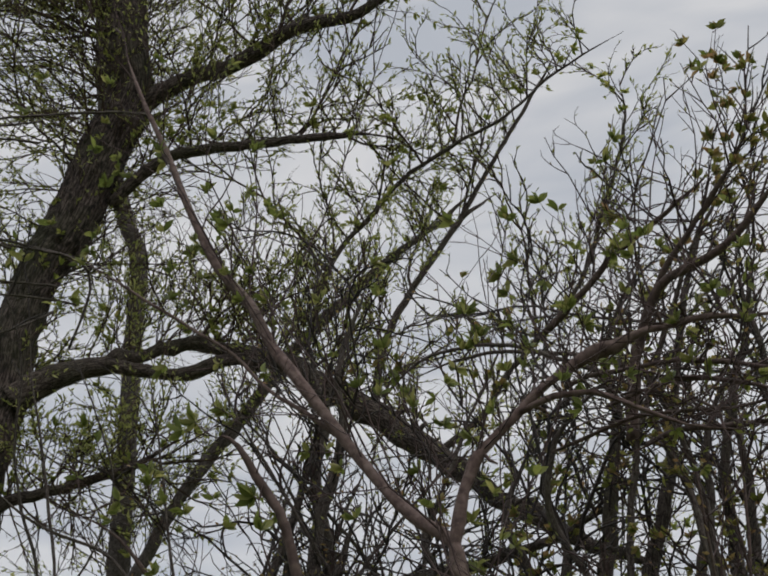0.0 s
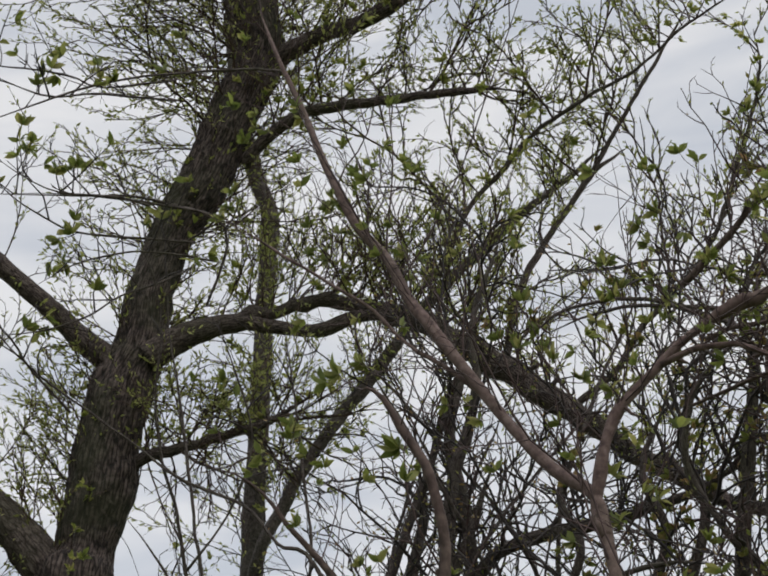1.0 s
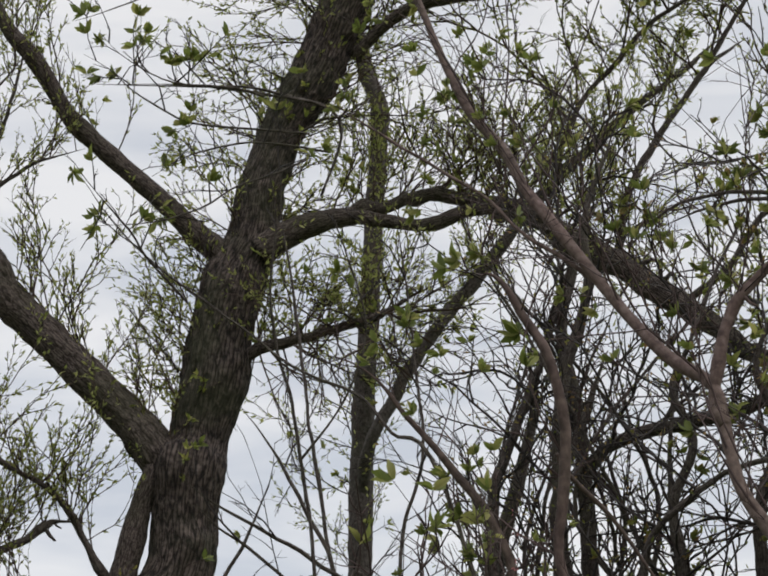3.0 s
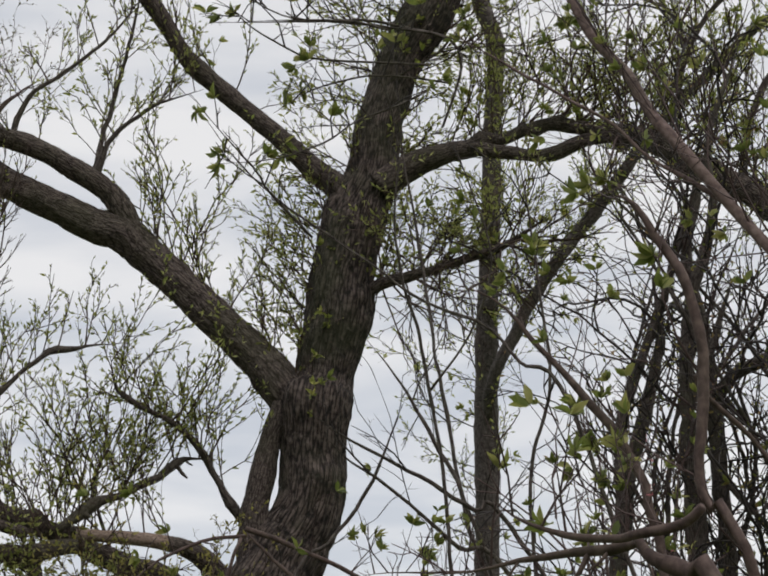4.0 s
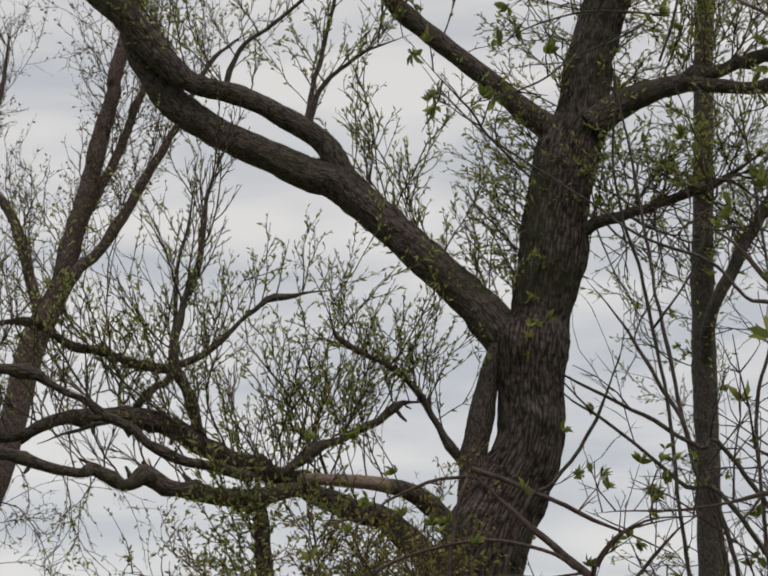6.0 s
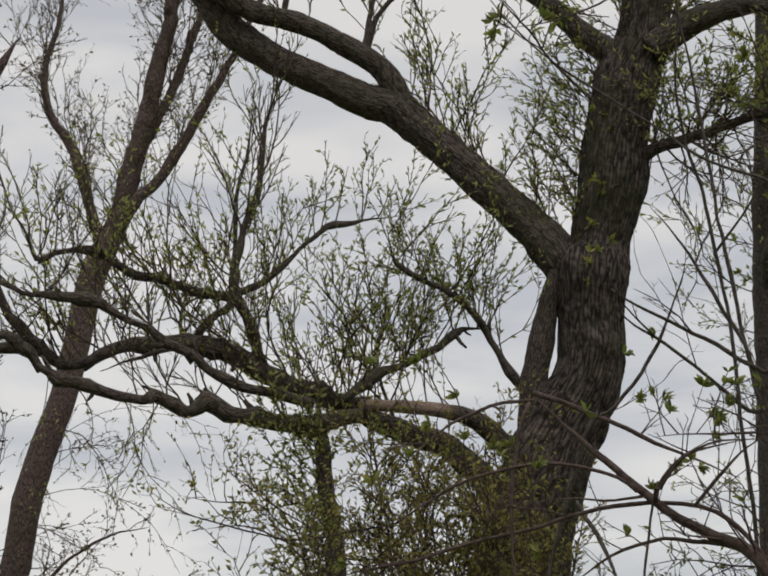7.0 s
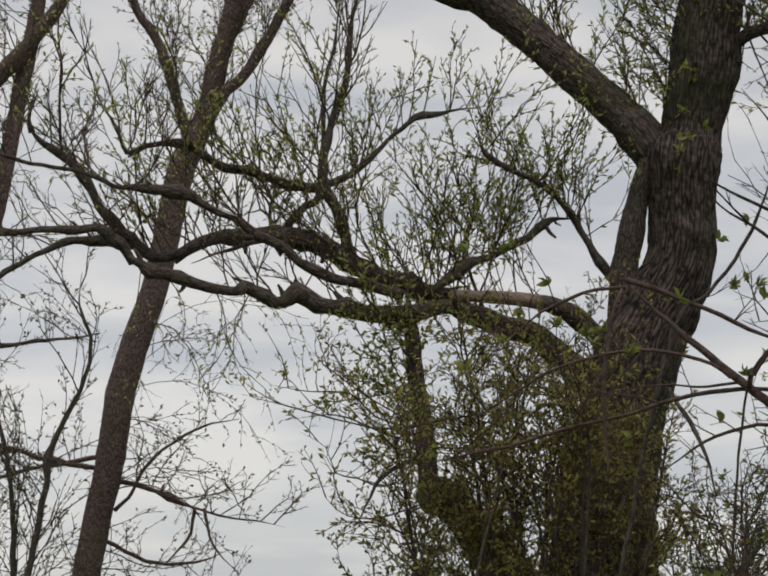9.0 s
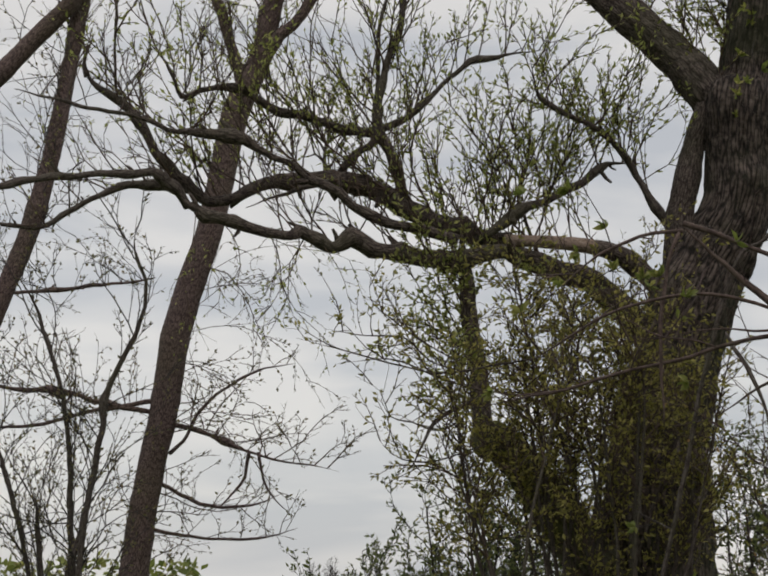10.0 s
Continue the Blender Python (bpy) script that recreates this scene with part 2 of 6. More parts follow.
    def mesh(self, name, mat, smooth=True):
        me = bpy.data.meshes.new(name)
        me.from_pydata(self.v, [], self.f)
        me.uv_layers.new(name="UVMap").data.foreach_set("uv", [c for q in self.uv for c in q])
        me.polygons.foreach_set("use_smooth", [smooth] * len(me.polygons))
        me.materials.append(mat)
        me.update()
        return me


def spline(rows, step):
    """Catmull-Rom through rows of (x, y, z, radius)."""
    p = [Vector(r) for r in rows]
    p = [p[0] * 2 - p[1]] + p + [p[-1] * 2 - p[-2]]
    out = []
    for i in range(1, len(p) - 2):
        a, b, c, d = p[i - 1:i + 3]
        n = max(2, int((c - b).to_3d().length / step))
        for k in range(n):
            t = k / n
            q = 0.5 * (2 * b + (c - a) * t + (2 * a - 5 * b + 4 * c - d) * t * t + (3 * b - a - 3 * c + d) * t ** 3)
            q[3] = max(q[3], 0.002)
            out.append(q)
    out.append(p[-2])
    return out


def thing(name, label, category, at, group=""):
    ob = new(name)
    ob.location = at
    ob.empty_display_size = 0.2
    return tagged(ob, label, category, group)


def part(name, geo, mat, parent, label="", kind=""):
    ob = new(name, geo.mesh(name, mat))
    ob.parent = parent
    ob.matrix_parent_inverse = Matrix.Translation(-parent.location)
    return tagged(ob, label, kind=kind)


class LeafList:
    """Keeps the places of large leaves; the first 300 become parts of their own, the rest one joined part."""

    def __init__(self):
        self.v, self.rows = [], []

    def broad_leaf(self, p, way, normal, size, width):
        self.v.append(p)
        self.rows.append((Vector(p), Vector(way), Vector(normal), size, width))

    def emit(self, tree, label):
        rest = Geo()
        for k, (p, way, normal, size, width) in enumerate(self.rows):
            if k % max(1, len(self.rows) // 300) or k // max(1, len(self.rows) // 300) >= 300:
                rest.broad_leaf(p, way, normal, size, width)
                continue
            way = way.normalized()
            over = way.cross(normal)
            over = over.normalized() if over.length > 1e-4 else way.orthogonal().normalized()
            up = over.cross(way)
            m = Matrix((over, way, up)).transposed().to_4x4()
            ob = new("leaf", LEAF_MESHES[k % 3])
            ob.parent = tree
            ob.matrix_parent_inverse = Matrix.Translation(-tree.location)
            ob.matrix_basis = Matrix.Translation(p) @ m @ Matrix.Diagonal((size, size, size, 1))
        if rest.v:
            part("foliage", rest, LEAF_BROAD, tree, label, "stuff")


BARKS, BRANCHES = {}, {}


def limb(tree, name, rows, sides=8, skin=None, on=None, spurs=0, burls=()):
    """One limb as a mesh part of its tree, or of the limb it grows on; gives back its smooth centre line for the shoots that grow on it."""
    fine = sides >= 14
    rng = random.Random(len(rows) * 7 + int(rows[0][0] * 100))
    line = spline(rows, (0.022 if sides > 40 else 0.035) if fine else 0.05)
    wob = 0.06 if fine else 0.4
    for i, q in enumerate(line):
        s = q.to_3d() * 3.0
        j = noise.noise_vector(s) * q[3] * wob
        if not fine:
            j += noise.noise_vector(q.to_3d() * 2.3 + Vector((3, 1, 0))) * 0.012
        k = noise.noise_vector(q.to_3d() * 9.0) * (0.0 if fine else min(q[3], 0.012) * 0.9)
        if spurs:
            k = k + noise.noise_vector(q.to_3d() * 6.5 + Vector((0, 5, 2))) * min(q[3], 0.03) * 0.75
        q[0], q[1], q[2] = q[0] + j.x + k.x, q[1] + j.y + k.y, q[2] + j.z * 0.5 + k.z
        q[3] *= 1 + (0.13 if q[3] < 0.09 else 0.03) * noise.noise(q.to_3d() * 5.5) + (0.25 if q[3] < 0.09 else 0.05) * max(0, noise.noise(q.to_3d() * 7.0 + Vector((9, 0, 0))) - 0.25)
    if spurs:
        for k in range(spurs + 2):
            c = int(len(line) * rng.uniform(0.1, 0.95))
            for i in range(max(0, c - 3), min(len(line), c + 4)):
                lump = math.exp(-((i - c) / 1.3) ** 2)
                line[i][3] *= 1 + 0.35 * lump
                line[i][2] += 0.35 * line[i][3] * lump * (1 if k % 2 else -1)
    if line[-1][3] < 0.03:
        for i, q in enumerate(line[-6:]):
            q[3] *= 1 - 0.12 * (i + 1)
    g = Geo()
    g.tube([q.to_3d() for q in line], [q[3] for q in line], sides, 0.16 if fine else 0.12, seed=rng.random() * 50, burls=burls)
    # broken side twigs left on old wood
    for k in range(spurs):
        i = int(len(line) * (0.2 + 0.75 * (k + rng.random()) / spurs))
        i = min(max(i, 1), len(line) - 2)
        a, along = line[i].to_3d(), (line[i + 1] - line[i - 1]).to_3d().normalized()
        way = (Vector((rng.gauss(0, 0.4), rng.gauss(0, 0.5), rng.choice((1, 1, -0.8)))) + along * rng.uniform(0.1, 0.9)).normalized()
        reach = line[i][3] + rng.uniform(0.02, 0.09)
        thick = min(line[i][3] * rng.uniform(0.3, 0.6), 0.02)
        g.tube([a, a + way * reach * 0.6, a + way * reach + along * 0.012], [thick * 1.3, thick, thick * 0.6], 6, 0.3, seed=rng.random() * 50)
    own = BARKS[tree.name]
    if own is BARK_OLD and rows[0][3] < 0.15 and name != "trunk":
        own = BARK_LIMB if rows[0][3] > 0.033 else BARK_DARK
    ob = part(name, g, skin or own, tree, {BARK_MOSS: "thick mossy stub with a swollen end", BARK_PALE: "pale stretch of limb without bark", BARK_YOUNG: "reddish brown arching bough"}.get(skin, ""))
    if on:
        ob.parent, ob.matrix_parent_inverse = BRANCHES[id(on)], Matrix.Identity(4)
    BRANCHES[id(line)] = ob
    return line


def grow(twigs, leaves, p, way, length, radius, rng, up=0.25, wander=0.22, forks=5, level=0, leaf=None, sides=3, spread=(0.45, 0.9)):
    """A shoot that bends upwards, forks and carries leaves. leaf: (per metre, size, width, spread, clumps)."""
    n = max(3, int(length / (0.09 if level == 0 else 0.06)))
    n = min(n, 12)
    p, way = Vector(p), Vector(way).normalized()
    step, pts, ways = length / n, [Vector(p)], [way]
    for i in range(n):
        way = (way + Vector((rng.gauss(0, wander), rng.gauss(0, wander), rng.gauss(0, wander * 0.7) + up * 0.5))).normalized() if i else way
        p = p + way * step
        pts.append(Vector(p))
        ways.append(way)
    twigs.tube(pts, [radius * (1 - 0.62 * i / n) for i in range(n + 1)], sides, cap=False)
    if forks and level < 2:
        for k in range(forks):
            i = 1 + int((k + rng.random()) / forks * (n - 1) + 0.3)
            i = min(max(i, 1), n)
            side = ways[i].orthogonal().normalized()
            side.rotate(Matrix.Rotation(rng.random() * 6.283, 3, ways[i]))
            w = ways[i] * rng.uniform(0.6, 1.0) + side * rng.uniform(*spread)
            grow(twigs, leaves, pts[i], w, length * rng.uniform(0.22, 0.5) * (1.15 - 0.5 * i / n), radius * 0.66, rng, up, wander * 1.1, max(0, forks // 2), level + 1, leaf, 3, spread)
    if leaf and leaves is not None:
        rate, size, width, apart, clump = leaf
        count = rate * length
        count = int(count) + (rng.random() < count % 1)
        for k in range(count):
            s = n * (0.15 + 0.85 * rng.random()) if not clump else n * (1 - rng.random() ** 2 * 0.9)
            i = min(int(s), n - 1)
            q = pts[i].lerp(pts[i + 1], s - i)
            for c in range(1 if not clump else rng.randint(5, clump)):
                side = ways[i].orthogonal().normalized()
                side.rotate(Matrix.Rotation(rng.random() * 6.283, 3, ways[i]))
                w = ways[i] * rng.uniform(0.3, 1.0) + side * apart * rng.uniform(0.4, 1.1)
                z = rng.uniform(0.5, 1.15) * size
                (leaves.broad_leaf if clump else leaves.leaf)(q, w, side.cross(ways[i]) + Vector((rng.gauss(0, 0.5), rng.gauss(0, 0.5), 0.6)), z, z * width)


def shoots(twigs, leaves, line, count, length, radius, rng, start=0.1, end=1.0, lean=(0, 0, 1), scatter=0.5, **kw):
    """Shoots along a limb's line, between two shares of its length."""
    for k in range(count):
        s = (start + (end - start) * (k + rng.random()) / count) * (len(line) - 1)
        i = min(int(s), len(line) - 2)
        a, b = line[i].to_3d(), line[i + 1].to_3d()
        along = (b - a).normalized()
        way = Vector(lean) + Vector((rng.gauss(0, scatter), rng.gauss(0, scatter), rng.gauss(0, scatter * 0.6))) + along * 0.35
        way.normalize()
        grow(twigs, leaves, a + way * line[i][3] * 0.5, way, length * rng.uniform(0.5, 1.3), radius * rng.uniform(0.7, 1.3), rng, **kw)


LEAF_MESHES = []
for fold in (0.36, 0.42, 0.5):
    leaf_geo = Geo()
    leaf_geo.broad_leaf(Vector((0, 0, 0)), Vector((0, 1, 0)), Vector((0, 0, 1)), 1.0, fold)
    LEAF_MESHES.append(leaf_geo.mesh("leaf", LEAF_SINGLE))


# ---- ground and distance ----
def ground_material():
    m, n, l, b = material("meadow", 0.95)
    geo = n.new("ShaderNodeNewGeometry")
    a = n.new("ShaderNodeTexNoise")
    a.inputs["Scale"].default_value = 0.35
    a.inputs["Detail"].default_value = 8.0
    l.new(geo.outputs["Position"], a.inputs["Vector"])
    r = ramp(n, [(0.35, (0.05, 0.07, 0.025)), (0.52, (0.09, 0.12, 0.04)), (0.68, (0.15, 0.14, 0.075))])
    l.new(a.outputs["Fac"], r.inputs["Fac"])
    l.new(r.outputs["Color"], b.inputs["Base Color"])
    c = n.new("ShaderNodeTexNoise")
    c.inputs["Scale"].default_value = 25.0
    c.inputs["Detail"].default_value = 4.0
    l.new(geo.outputs["Position"], c.inputs["Vector"])
    bump = n.new("ShaderNodeBump")
    bump.inputs["Distance"].default_value = 0.05
    l.new(c.outputs["Fac"], bump.inputs["Height"])
    l.new(bump.outputs["Normal"], b.inputs["Normal"])
    return m


def build_ground():
    bm = bmesh.new()
    rings, spokes = [0.0] + [1.3 ** i for i in range(0, 31)], 72
    last = [bm.verts.new((0, 6, 0))]
    for r in rings[1:]:
        ring = []
        for k in range(spokes):
            a = 2 * math.pi * k / spokes
            x, y = r * math.cos(a), 6 + r * math.sin(a)
            ring.append(bm.verts.new((x, y, 0.08 * noise.noise(Vector((x * 0.3, y * 0.3, 0))))))
        for k in range(spokes):
            if len(last) == 1:
                bm.faces.new((last[0], ring[k], ring[(k + 1) % spokes]))
            else:
                bm.faces.new((last[k], ring[k], ring[(k + 1) % spokes], last[(k + 1) % spokes]))
        last = ring
    me = bpy.data.meshes.new("ground")
    bm.to_mesh(me)
    me.materials.append(ground_material())
    tagged(new("ground", me), "rough green meadow with patches of dry grass", "ground", kind="structure")


build_ground()

# ---- the trees ----
willow = thing("willow_tree", "old willow with furrowed dark bark, spreading limbs and young leaves", "tree", (1.2, 10.3, 0))
slim_tree = thing("slim_tree", "slim straight tree with smooth grey bark behind the willow", "tree", (2.0, 12.3, 0))
leaning_tree = thing("leaning_tree", "brown leaning tree forking into upright limbs with tiny leaves", "tree", (-2.5, 13.8, 0))
edge_tree = thing("edge_tree", "dark tree whose two thin stems cross high up", "tree", (-4.0, 12.8, 0))
young_tree = thing("young_tree", "young tree with reddish brown bark leaning over the thicket", "tree", (2.4, 4.2, 0))
hook_tree = thing("young_tree", "thin brown tree bent over in a hook", "tree", (1.3, 3.6, 0))
bud_tree = thing("young_tree", "thin dark brown tree with bright young leaf clusters", "tree", (1.6, 5.4, 0))
sapling = thing("sapling", "low brown sapling with long arching bare twigs", "shrub", (1.6, 6.7, 0))
pole_shrub = thing("shrub", "shrub of thin upright dark stems with leaf clusters", "shrub", (1.4, 7.9, 0))
bare_shrub = thing("shrub", "bare shrub of dark thin stems with sparse tiny leaves", "shrub", (-2.4, 12.0, 0))
front_shrub = thing("shrub", "slender shrub with bright green leaf clusters before the willow", "shrub", (1.2, 6.8, 0))
bush_a = thing("bush", "rounded dense bush with small dark green leaves", "bush", (-0.3, 11.4, 0), "leafy bushes below the willow")
bush_b = thing("bush", "tall dense bush with dark green leaves beside the trunk", "bush", (1.75, 11.4, 0), "leafy bushes below the willow")
bush_c = thing("bush", "tall loose bush with olive young leaves before the trunk", "bush", (0.3, 9.4, 0), "leafy bushes below the willow")
bush_d = thing("bush", "thin-stemmed bush with olive brown leaves at the willow trunk", "bush", (0.4, 9.6, 0), "leafy bushes below the willow")
bramble = thing("bramble", "dense bramble of reddish brown bare twigs", "bramble", (3.48, 4.97, 0))
tangle = thing("shrub", "low tangled shrub of reddish twigs with small leaves", "shrub", (1.45, 7.3, 0))
tangle_b = thing("shrub", "taller tangled shrub of reddish twigs with green leaf clusters", "shrub", (2.2, 6.8, 0))
thicket = thing("thicket", "dense dark thicket of bare stems and fine twigs", "thicket", (3.0, 8.8, 0))
for tree, mat in ((willow, BARK_OLD), (slim_tree, BARK_GREY), (leaning_tree, BARK_BROWN), (edge_tree, BARK_BROWN), (young_tree, BARK_RED), (hook_tree, BARK_YOUNG), (bud_tree, BARK_YOUNG), (sapling, BARK_YOUNG), (pole_shrub, BARK_DARK), (thicket, BARK_DARK), (bare_shrub, BARK_DARK), (front_shrub, BARK_DARK), (bush_a, BARK_DARK), (bush_b, BARK_DARK), (bush_c, BARK_DARK), (bush_d, BARK_DARK), (bramble, BARK_YOUNG), (tangle, BARK_RED), (tangle_b, BARK_BROWN)):
    BARKS[tree.name] = mat

# the old willow in the middle
willow_trunk = limb(willow, "trunk", [(0.78, 10.47, -0.15, 0.474), (0.79, 10.47, 0.24, 0.393), (0.81, 10.47, 1.08, 0.344), (0.84, 10.47, 1.96, 0.327), (0.88, 10.46, 2.47, 0.286), (1.01, 10.40, 3.02, 0.256), (1.17, 10.38, 3.47, 0.251), (1.34, 10.35, 3.79, 0.206), (1.38, 10.35, 4.13, 0.203), (1.41, 10.30, 4.46, 0.211), (1.46, 10.39, 4.62, 0.188), (1.53, 10.38, 5.00, 0.193), (1.60, 10.37, 5.39, 0.204), (1.68, 10.36, 5.73, 0.203), (1.80, 10.34, 6.03, 0.172), (1.86, 10.33, 6.41, 0.155), (2.01, 10.30, 6.86, 0.150), (2.15, 10.26, 7.11, 0.172), (2.31, 10.23, 7.48, 0.175), (2.45, 10.20, 7.86, 0.167), (2.59, 10.17, 8.22, 0.158), (2.57, 10.16, 8.57, 0.160), (2.57, 10.16, 8.90, 0.159), (2.54, 10.16, 9.67, 0.151), (2.53, 10.16, 10.91, 0.131)], sides=104, burls=[((1.4, 10.15, 3.96), 0.1, 0.05), ((1.43, 10.1, 3.92), 0.035, -0.06), ((1.69, 10.26, 4.8), 0.10, 0.02), ((1.76, 10.22, 5.04), 0.20, 0.065), ((1.26, 10.17, 4.49), 0.12, 0.04), ((1.53, 10.08, 5.66), 0.13, 0.03), ((0.87, 10.16, 3.31), 0.16, 0.05)])
willow_limb_a = limb(willow, "limb", [(1.43, 10.39, 4.25, 0.137), (1.23, 10.37, 4.54, 0.141), (1.00, 10.44, 4.84, 0.124), (0.70, 10.46, 5.14, 0.114), (0.39, 10.48, 5.44, 0.117), (0.20, 10.48, 5.61, 0.124), (0.01, 10.48, 5.67, 0.110), (-0.24, 10.47, 5.79, 0.102), (-0.56, 10.46, 5.94, 0.097), (-0.85, 10.44, 6.14, 0.102), (-1.04, 10.42, 6.39, 0.083), (-1.18, 10.40, 6.73, 0.069), (-1.35, 10.38, 7.22, 0.053), (-1.50, 10.36, 7.79, 0.034)], sides=64)
willow_limb_b = limb(willow, "branch", [(0.26, 10.48, 5.57, 0.070), (0.21, 10.45, 5.70, 0.075), (0.10, 10.42, 5.87, 0.076), (-0.12, 10.39, 6.01, 0.067), (-0.43, 10.35, 6.16, 0.065), (-0.74, 10.30, 6.23, 0.072), (-0.96, 10.25, 6.42, 0.091), (-1.18, 10.19, 6.66, 0.091), (-1.43, 10.13, 6.87, 0.085), (-1.75, 10.04, 7.24, 0.072), (-2.13, 9.93, 7.81, 0.051)], sides=48, on=willow_limb_a)
willow_limb_c = limb(willow, "limb", [(1.66, 10.36, 5.88, 0.109), (1.45, 10.36, 6.03, 0.078), (1.23, 10.36, 6.24, 0.068), (0.97, 10.35, 6.46, 0.062), (0.72, 10.34, 6.67, 0.065), (0.56, 10.32, 6.83, 0.057), (0.46, 10.29, 6.99, 0.054), (0.32, 10.24, 7.18, 0.056), (0.15, 10.21, 7.36, 0.051), (-0.06, 10.18, 7.73, 0.040), (-0.38, 10.14, 8.34, 0.026)], sides=18)
willow_limb_d = limb(willow, "limb", [(1.82, 10.25, 5.91, 0.1110), (1.95, 10.22, 6.00, 0.0950), (2.12, 10.18, 6.08, 0.0820), (2.29, 10.13, 6.12, 0.0700), (2.45, 10.09, 6.15, 0.0600), (2.60, 10.04, 6.18, 0.0440), (2.74, 9.99, 6.24, 0.0410), (2.90, 9.94, 6.25, 0.0420), (3.04, 9.89, 6.22, 0.0440), (3.19, 9.83, 6.18, 0.0500), (3.47, 9.76, 6.10, 0.0698), (3.69, 9.66, 5.92, 0.0817), (3.86, 9.56, 5.77, 0.0872), (4.05, 9.46, 5.60, 0.0832), (4.25, 9.34, 5.40, 0.0761), (4.44, 9.23, 5.21, 0.0662), (4.65, 9.10, 4.98, 0.0593), (4.88, 8.95, 4.79, 0.0527), (5.12, 8.79, 4.59, 0.0403), (5.43, 8.58, 4.45, 0.0227)], sides=18, spurs=6)
willow_limb_e = limb(willow, "branch", [(2.40, 10.08, 6.14, 0.053), (2.51, 10.04, 6.10, 0.047), (2.65, 10.00, 6.07, 0.042), (2.79, 9.96, 6.04, 0.039), (2.91, 9.92, 6.04, 0.048), (3.00, 9.88, 6.07, 0.043), (3.11, 9.84, 6.11, 0.040), (3.26, 9.79, 6.12, 0.040), (3.36, 9.75, 6.12, 0.040)], sides=14, on=willow_limb_d)
willow_limb_f = limb(willow, "limb", [(2.59, 10.17, 8.09, 0.084), (2.78, 10.03, 8.19, 0.066), (3.00, 9.88, 8.27, 0.060), (3.20, 9.73, 8.28, 0.054), (3.38, 9.58, 8.35, 0.053), (3.55, 9.43, 8.44, 0.048), (3.74, 9.26, 8.44, 0.044), (3.93, 9.09, 8.42, 0.037), (4.22, 8.87, 8.61, 0.027), (4.57, 8.61, 8.88, 0.017)], sides=16)
willow_limb_g = limb(willow, "limb", [(2.46, 10.20, 7.35, 0.043), (2.57, 10.08, 7.48, 0.043), (2.69, 9.97, 7.56, 0.043), (2.86, 9.84, 7.60, 0.038), (3.19, 9.65, 7.61, 0.034), (3.57, 9.44, 7.59, 0.029), (3.91, 9.22, 7.55, 0.022), (4.02, 9.08, 7.48, 0.009)], sides=12)
willow_limb_h = limb(willow, "limb", [(1.65, 10.36, 5.13, 0.0465), (1.82, 10.23, 5.23, 0.0420), (1.99, 10.10, 5.25, 0.0390), (2.15, 9.97, 5.27, 0.0330), (2.34, 9.83, 5.29, 0.0300), (2.52, 9.68, 5.33, 0.0240), (2.73, 9.52, 5.44, 0.0150)])
willow_limb_i = limb(willow, "branch", [(4.02, 9.62, 5.75, 0.0270), (4.16, 9.60, 6.27, 0.0243), (4.38, 9.54, 6.65, 0.0225), (4.70, 9.43, 7.13, 0.0198), (4.96, 9.34, 7.56, 0.0162), (5.22, 9.24, 7.99, 0.0126), (5.48, 9.13, 8.43, 0.0072)], on=willow_limb_d)
willow_limb_j = limb(willow, "branch", [(4.70, 9.43, 7.12, 0.016), (4.88, 9.45, 7.25, 0.013), (5.03, 9.49, 7.38, 0.007)], on=willow_limb_d)
willow_limb_k = limb(willow, "branch", [(4.33, 9.46, 5.36, 0.0255), (4.65, 9.29, 5.63, 0.0221), (4.79, 9.18, 5.86, 0.0195), (4.94, 9.08, 6.03, 0.0187), (5.19, 8.91, 6.34, 0.0153), (5.38, 8.77, 6.80, 0.0145), (5.58, 8.61, 7.47, 0.0102), (5.58, 8.58, 7.82, 0.0068)], on=willow_limb_d)
willow_limb_l = limb(willow, "branch", [(3.66, 9.78, 6.17, 0.0184), (3.83, 9.65, 6.80, 0.0184), (4.07, 9.50, 7.08, 0.0176), (4.28, 9.35, 7.32, 0.0160), (4.58, 9.15, 7.51, 0.0128), (4.87, 8.95, 7.65, 0.0104), (5.19, 8.71, 7.91, 0.0080), (5.57, 8.41, 8.10, 0.0048)], on=willow_limb_d)
willow_limb_m = limb(willow, "limb", [(0.89, 10.46, 2.97, 0.093), (0.66, 10.46, 3.24, 0.083), (0.46, 10.45, 3.41, 0.074), (0.22, 10.43, 3.50, 0.068), (0.02, 10.42, 3.59, 0.062), (-0.25, 10.39, 3.70, 0.059), (-0.49, 10.36, 3.79, 0.059), (-0.67, 10.33, 3.87, 0.059), (-0.84, 10.30, 3.97, 0.057), (-1.05, 10.26, 4.05, 0.051), (-1.20, 10.22, 4.02, 0.046), (-1.43, 10.17, 4.00, 0.041), (-1.57, 10.13, 3.95, 0.037), (-1.68, 10.09, 3.88, 0.034), (-1.82, 10.04, 3.86, 0.032), (-1.92, 10.00, 3.93, 0.029), (-2.08, 9.95, 4.11, 0.028), (-2.25, 9.89, 4.36, 0.026), (-2.45, 9.82, 4.51, 0.023), (-2.54, 9.78, 4.62, 0.015)], sides=16, spurs=8)
willow_limb_n = limb(willow, "limb", [(0.96, 10.45, 3.30, 0.065), (0.75, 10.37, 3.48, 0.060), (0.62, 10.28, 3.55, 0.053), (0.50, 10.18, 3.57, 0.046)], sides=14)
